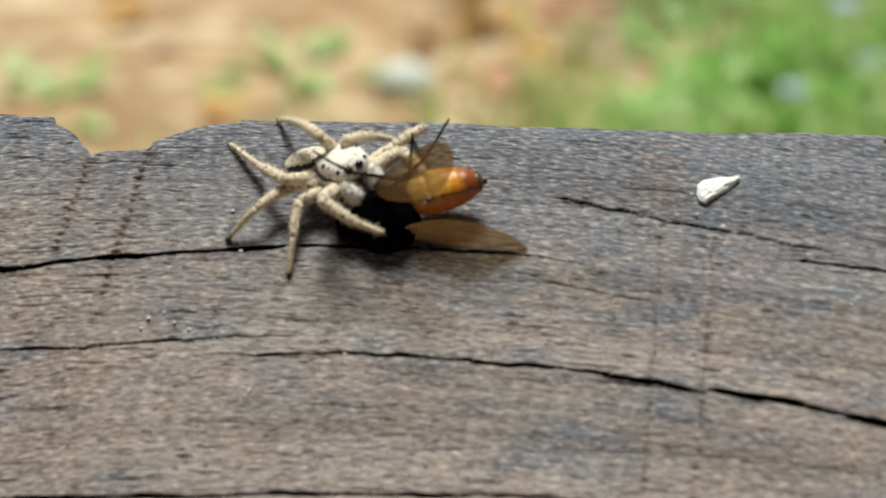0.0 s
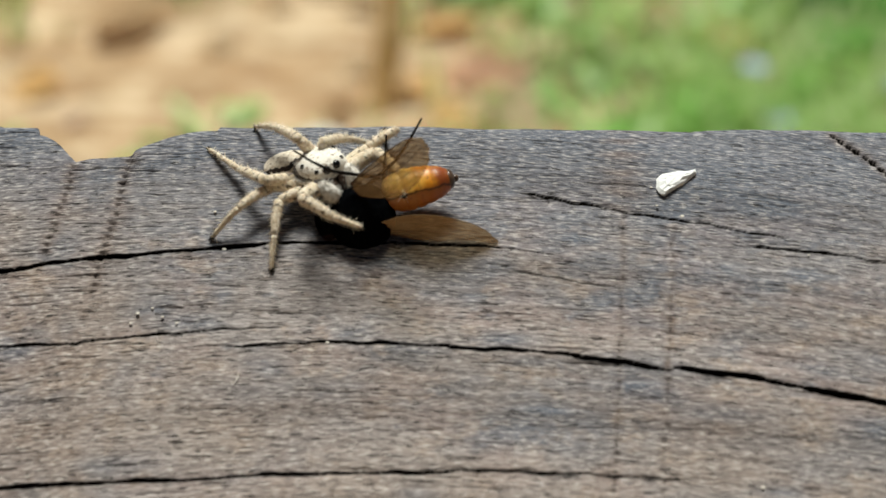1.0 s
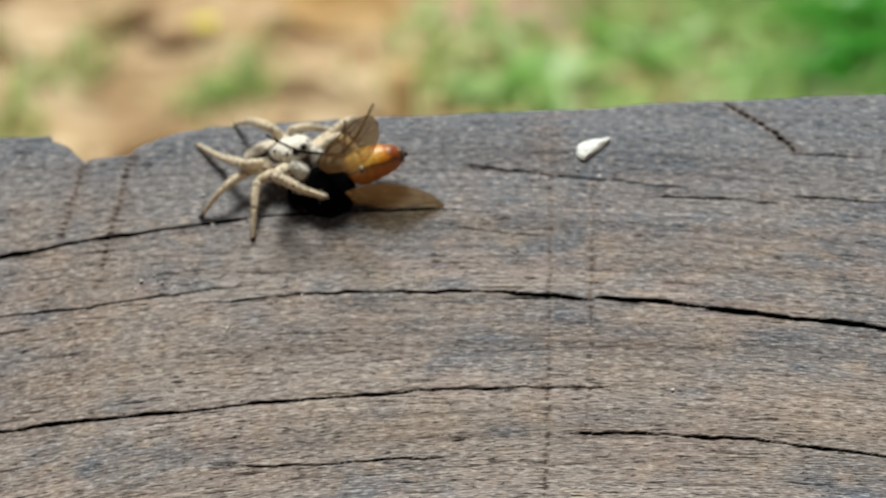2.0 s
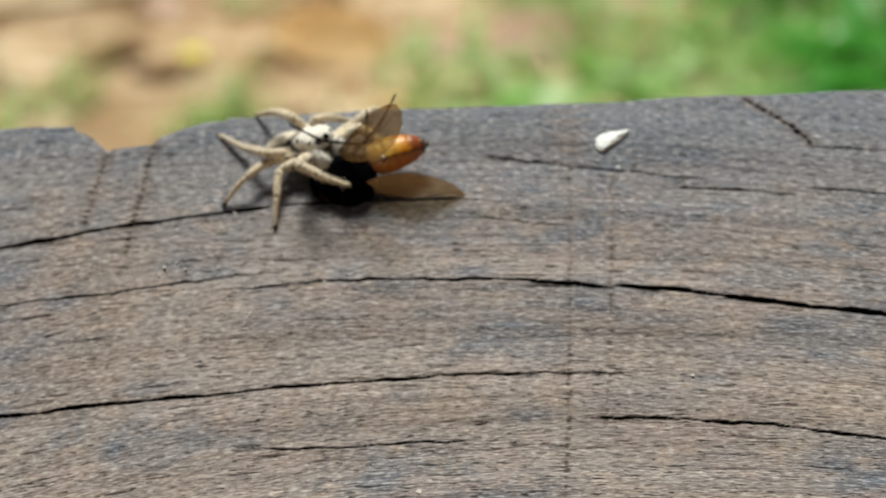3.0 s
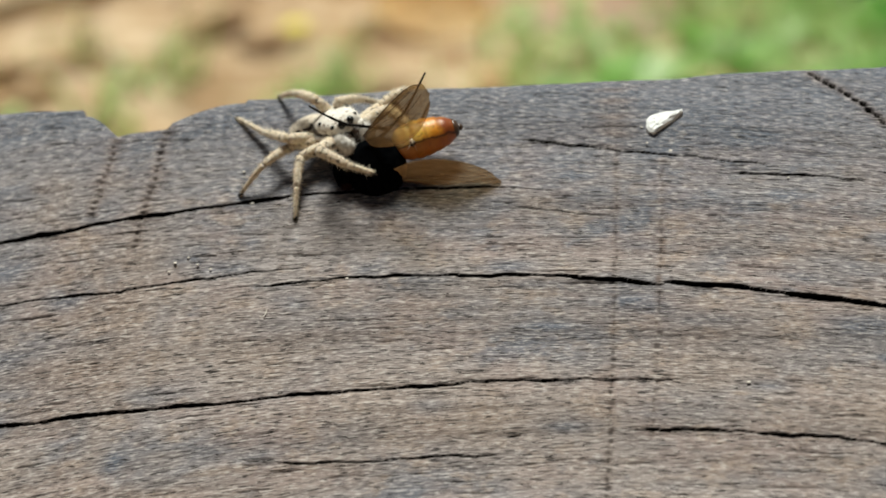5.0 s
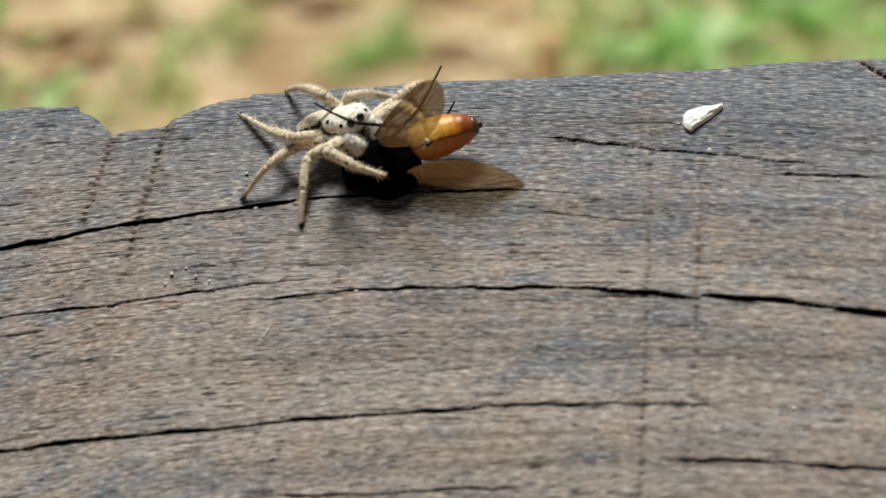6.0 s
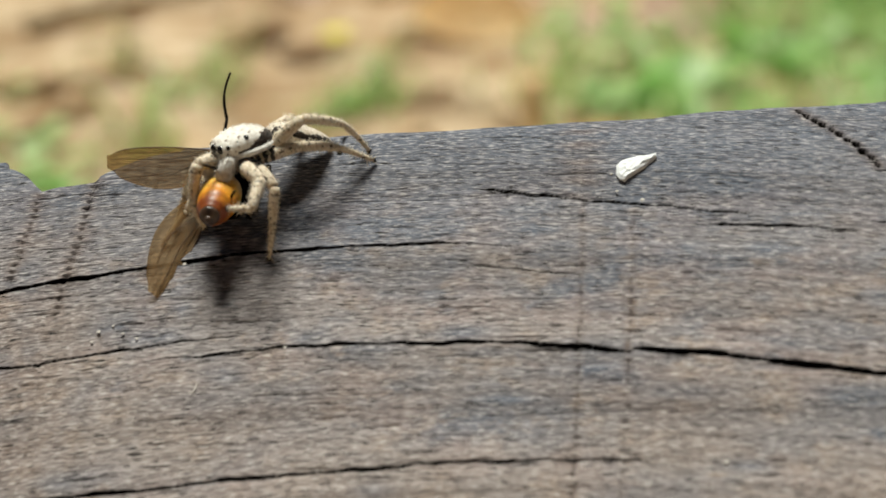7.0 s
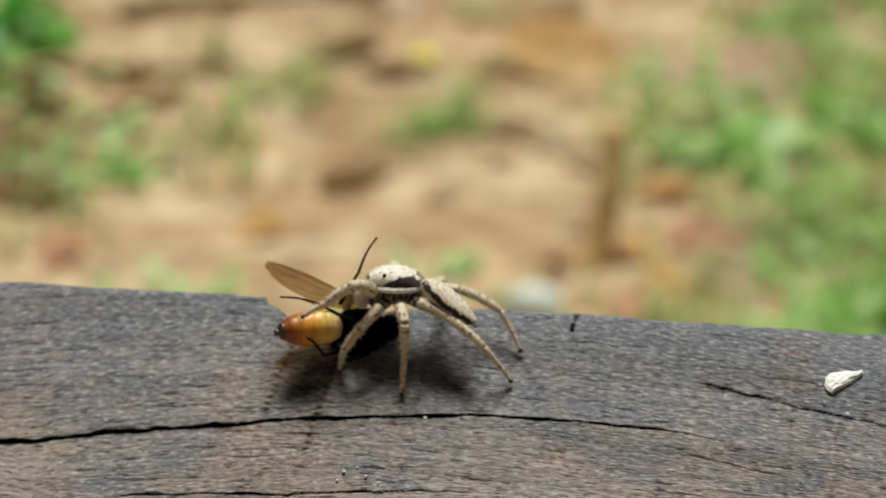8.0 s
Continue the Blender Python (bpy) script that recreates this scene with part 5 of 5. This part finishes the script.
STEPS[(-1, 2)] = (
    (0.0, (-4.70, -3.52, -0.05), (-4.54, -5.43, -1.30), (-4.53, -6.89, -2.87)), (6.1, (-4.70, -3.52, -0.05), (-4.54, -5.43, -1.30), (-4.53, -6.89, -2.87)), (6.5, (-4.07, -4.00, 0.20), (-3.47, -5.64, -1.28), (-2.86, -6.89, -2.87)),
    (6.7, (-4.07, -4.00, 0.20), (-3.47, -5.64, -1.28), (-2.86, -6.89, -2.87)), (6.8, (-5.43, -4.46, 2.06), (-5.72, -5.01, -0.19), (-5.42, -5.57, -2.26)), (7.0, (-7.01, -1.47, 2.29), (-7.94, -2.46, 0.43), (-8.58, -3.44, -1.32)),
    (7.1, (-7.06, 0.01, 4.22), (-8.28, 1.26, 2.72), (-8.95, 1.82, 0.81)), (7.3, (-10.07, 1.86, 4.14), (-11.29, 3.48, 3.05), (-11.51, 4.48, 1.21)), (7.5, (-11.65, 2.48, 4.31), (-12.19, 4.11, 2.78), (-12.33, 4.98, 0.87)),
    (8.0, (-11.65, 2.48, 4.31), (-12.19, 4.11, 2.78), (-12.33, 4.98, 0.87)),
)
STEPS[(-1, 3)] = (
    (0.0, (-5.78, -2.81, 0.44), (-7.25, -4.78, -0.22), (-8.64, -5.21, -2.13)), (6.1, (-5.78, -2.81, 0.44), (-7.25, -4.78, -0.22), (-8.64, -5.21, -2.13)), (6.5, (-5.52, -2.79, 0.61), (-7.45, -4.12, -0.41), (-8.67, -5.32, -2.15)),
    (6.7, (-5.52, -2.79, 0.61), (-7.45, -4.12, -0.41), (-8.67, -5.32, -2.15)), (6.8, (-5.76, -2.09, 2.83), (-7.93, -1.71, 1.58), (-9.51, -1.17, -0.32)), (7.0, (-6.22, -2.25, 1.82), (-7.70, -3.30, 0.02), (-9.19, -4.41, -1.74)),
    (7.1, (-7.91, -1.53, 2.32), (-8.95, -2.63, 0.32), (-10.20, -3.83, -1.49)), (7.3, (-8.83, 2.22, 4.59), (-8.53, 3.75, 2.64), (-7.97, 4.77, 0.43)), (7.5, (-7.80, 1.55, 4.22), (-8.57, 3.16, 2.46), (-8.98, 4.95, 0.76)),
    (8.0, (-7.80, 1.55, 4.22), (-8.57, 3.16, 2.46), (-8.98, 4.95, 0.76)),
)
STEPS[(-1, 4)] = (
    (0.0, (-5.63, -3.23, 1.24), (-7.49, -0.80, 0.49), (-9.80, 1.21, 0.65)), (6.1, (-5.63, -3.23, 1.24), (-7.49, -0.80, 0.49), (-9.80, 1.21, 0.65)), (6.5, (-6.24, -2.51, 0.80), (-8.46, -0.52, -0.05), (-11.43, -0.89, -0.23)),
    (6.7, (-6.24, -2.51, 0.80), (-8.46, -0.52, -0.05), (-11.43, -0.89, -0.23)), (6.8, (-3.13, 0.88, 2.46), (-2.14, 3.82, 2.56), (-4.72, 3.09, 1.21)), (7.0, (-2.30, 1.60, 3.40), (-1.60, 3.60, 1.90), (-1.20, 4.30, 0.20)),
    (7.1, (-3.30, 1.60, 3.50), (-1.90, 3.60, 2.30), (-1.60, 4.40, 0.20)), (7.3, (-4.75, 2.68, 4.25), (-2.24, 4.54, 3.79), (-1.03, 6.15, 1.53)), (7.5, (-6.15, 1.27, 3.90), (-3.33, 1.05, 2.31), (-2.03, -0.28, 0.01)),
    (8.0, (-6.15, 1.27, 3.90), (-3.33, 1.05, 2.31), (-2.03, -0.28, 0.01)),
)
# the fly: seconds, middle of the chest, tail direction, back direction
PREY = (
    (0.0, (0.48, -3.43, 0.32), (0.938, 0.300, 0.175), (0.100, -0.850, 0.500)),
    (6.1, (0.48, -3.43, 0.32), (0.938, 0.300, 0.175), (0.100, -0.850, 0.500)),
    (6.5, (0.83, -3.65, 0.22), (0.938, 0.300, 0.175), (0.100, -0.850, 0.500)),
    (6.7, (0.83, -3.65, 0.22), (0.938, 0.300, 0.175), (0.100, -0.850, 0.500)),
    (6.8, (-1.60, -2.66, 0.65), (0.566, -0.823, 0.051), (-0.785, -0.341, 0.500)),
    (7.0, (-5.18, -1.25, 1.25), (0.000, -0.999, 0.051), (-0.840, 0.164, 0.500)),
    (7.1, (-6.66, -1.04, 1.33), (-0.153, -0.987, 0.051), (-0.805, 0.290, 0.500)),
    (7.3, (-10.68, 0.06, 1.77), (-0.696, -0.716, 0.051), (-0.488, 0.703, 0.500)),
    (7.5, (-13.40, -0.75, 1.40), (-0.820, -0.564, 0.102), (-0.341, 0.785, 0.500)),
    (8.0, (-13.40, -0.75, 1.40), (-0.820, -0.564, 0.102), (-0.341, 0.785, 0.500)),
)
# how far the spider's abdomen hangs and bends aside: seconds, degrees
DROOP = ((0.0, 2, 30), (6.7, 4, 28), (7.0, 24, 0), (7.1, 16, 0), (7.3, 2, 0), (7.5, 33, 0), (8.0, 33, 0))


def body_at(t):
    x, y, z, h, p, r = between(BODY, t)
    return spider_pose((x, y, z), h, p, r)


def prey_at(t):
    v = between(PREY, t)
    ax, back = -Vector(v[3:6]).normalized(), Vector(v[6:9])
    az = (back - ax * back.dot(ax)).normalized()
    m = Matrix((ax, az.cross(ax), az)).transposed().to_4x4()
    m.translation = Vector(v[:3]) * MM
    return m


def two_bones(root, knee, tip):
    a, up = Vector(root), Vector((0.1, 0.3, 1.0))
    m1, m2 = bone(a, Vector(knee), up), bone(Vector(knee), Vector(tip), up)
    m1.translation, m2.translation = a * MM, Vector(knee) * MM
    return m1, m2


def motions():
    times = [0.0, 3.0, 4.2, 5.3, 6.0] + [round(6.1 + 0.1 * k, 1) for k in range(16)] + [8.0]
    walk(spider, [(t, body_at(t)) for t in times])
    walk(fly, [(t, prey_at(t)) for t in times])
    walk(leg_pieces.pop("abdomen"), [(t, pose(-1.95 * MM, 0, -0.12 * MM, 0, -between(DROOP, t)[0], between(DROOP, t)[1])) for t in times])
    for (side, k), pieces in leg_pieces.items():
        keys = [leg_chain(body_at(t), side, k, between(STEPS[(side, k)], t).reshape(3, 3)) for t in times]
        for i, piece in enumerate(pieces):
            walk(piece, [(t, m[i]) for t, m in zip(times, keys)])
    for key, (upper, lower) in fly_legs.items():
        root, knee, tip = FLY_LEGS[key]
        rows = FLY_KICKS.get(key, ((0.0, knee, tip),)) + ((7.2, knee, tip), (8.0, knee, tip))
        first, second = (Vector(knee) - Vector(root)).length, (Vector(tip) - Vector(knee)).length
        keys = []
        for t in times:
            v = between(rows, t)
            at = Vector(root)
            mid = at + (Vector(v[:3]) - at).normalized() * first
            keys.append(two_bones(at, mid, mid + (Vector(v[3:]) - mid).normalized() * second))
        walk(upper, [(t, m[0]) for t, m in zip(times, keys)])
        walk(lower, [(t, m[1]) for t, m in zip(times, keys)])
    for side in (1, -1):
        walk(fly_wings[side], [(t, wing_pose(side, t)) for t in times])


motions()
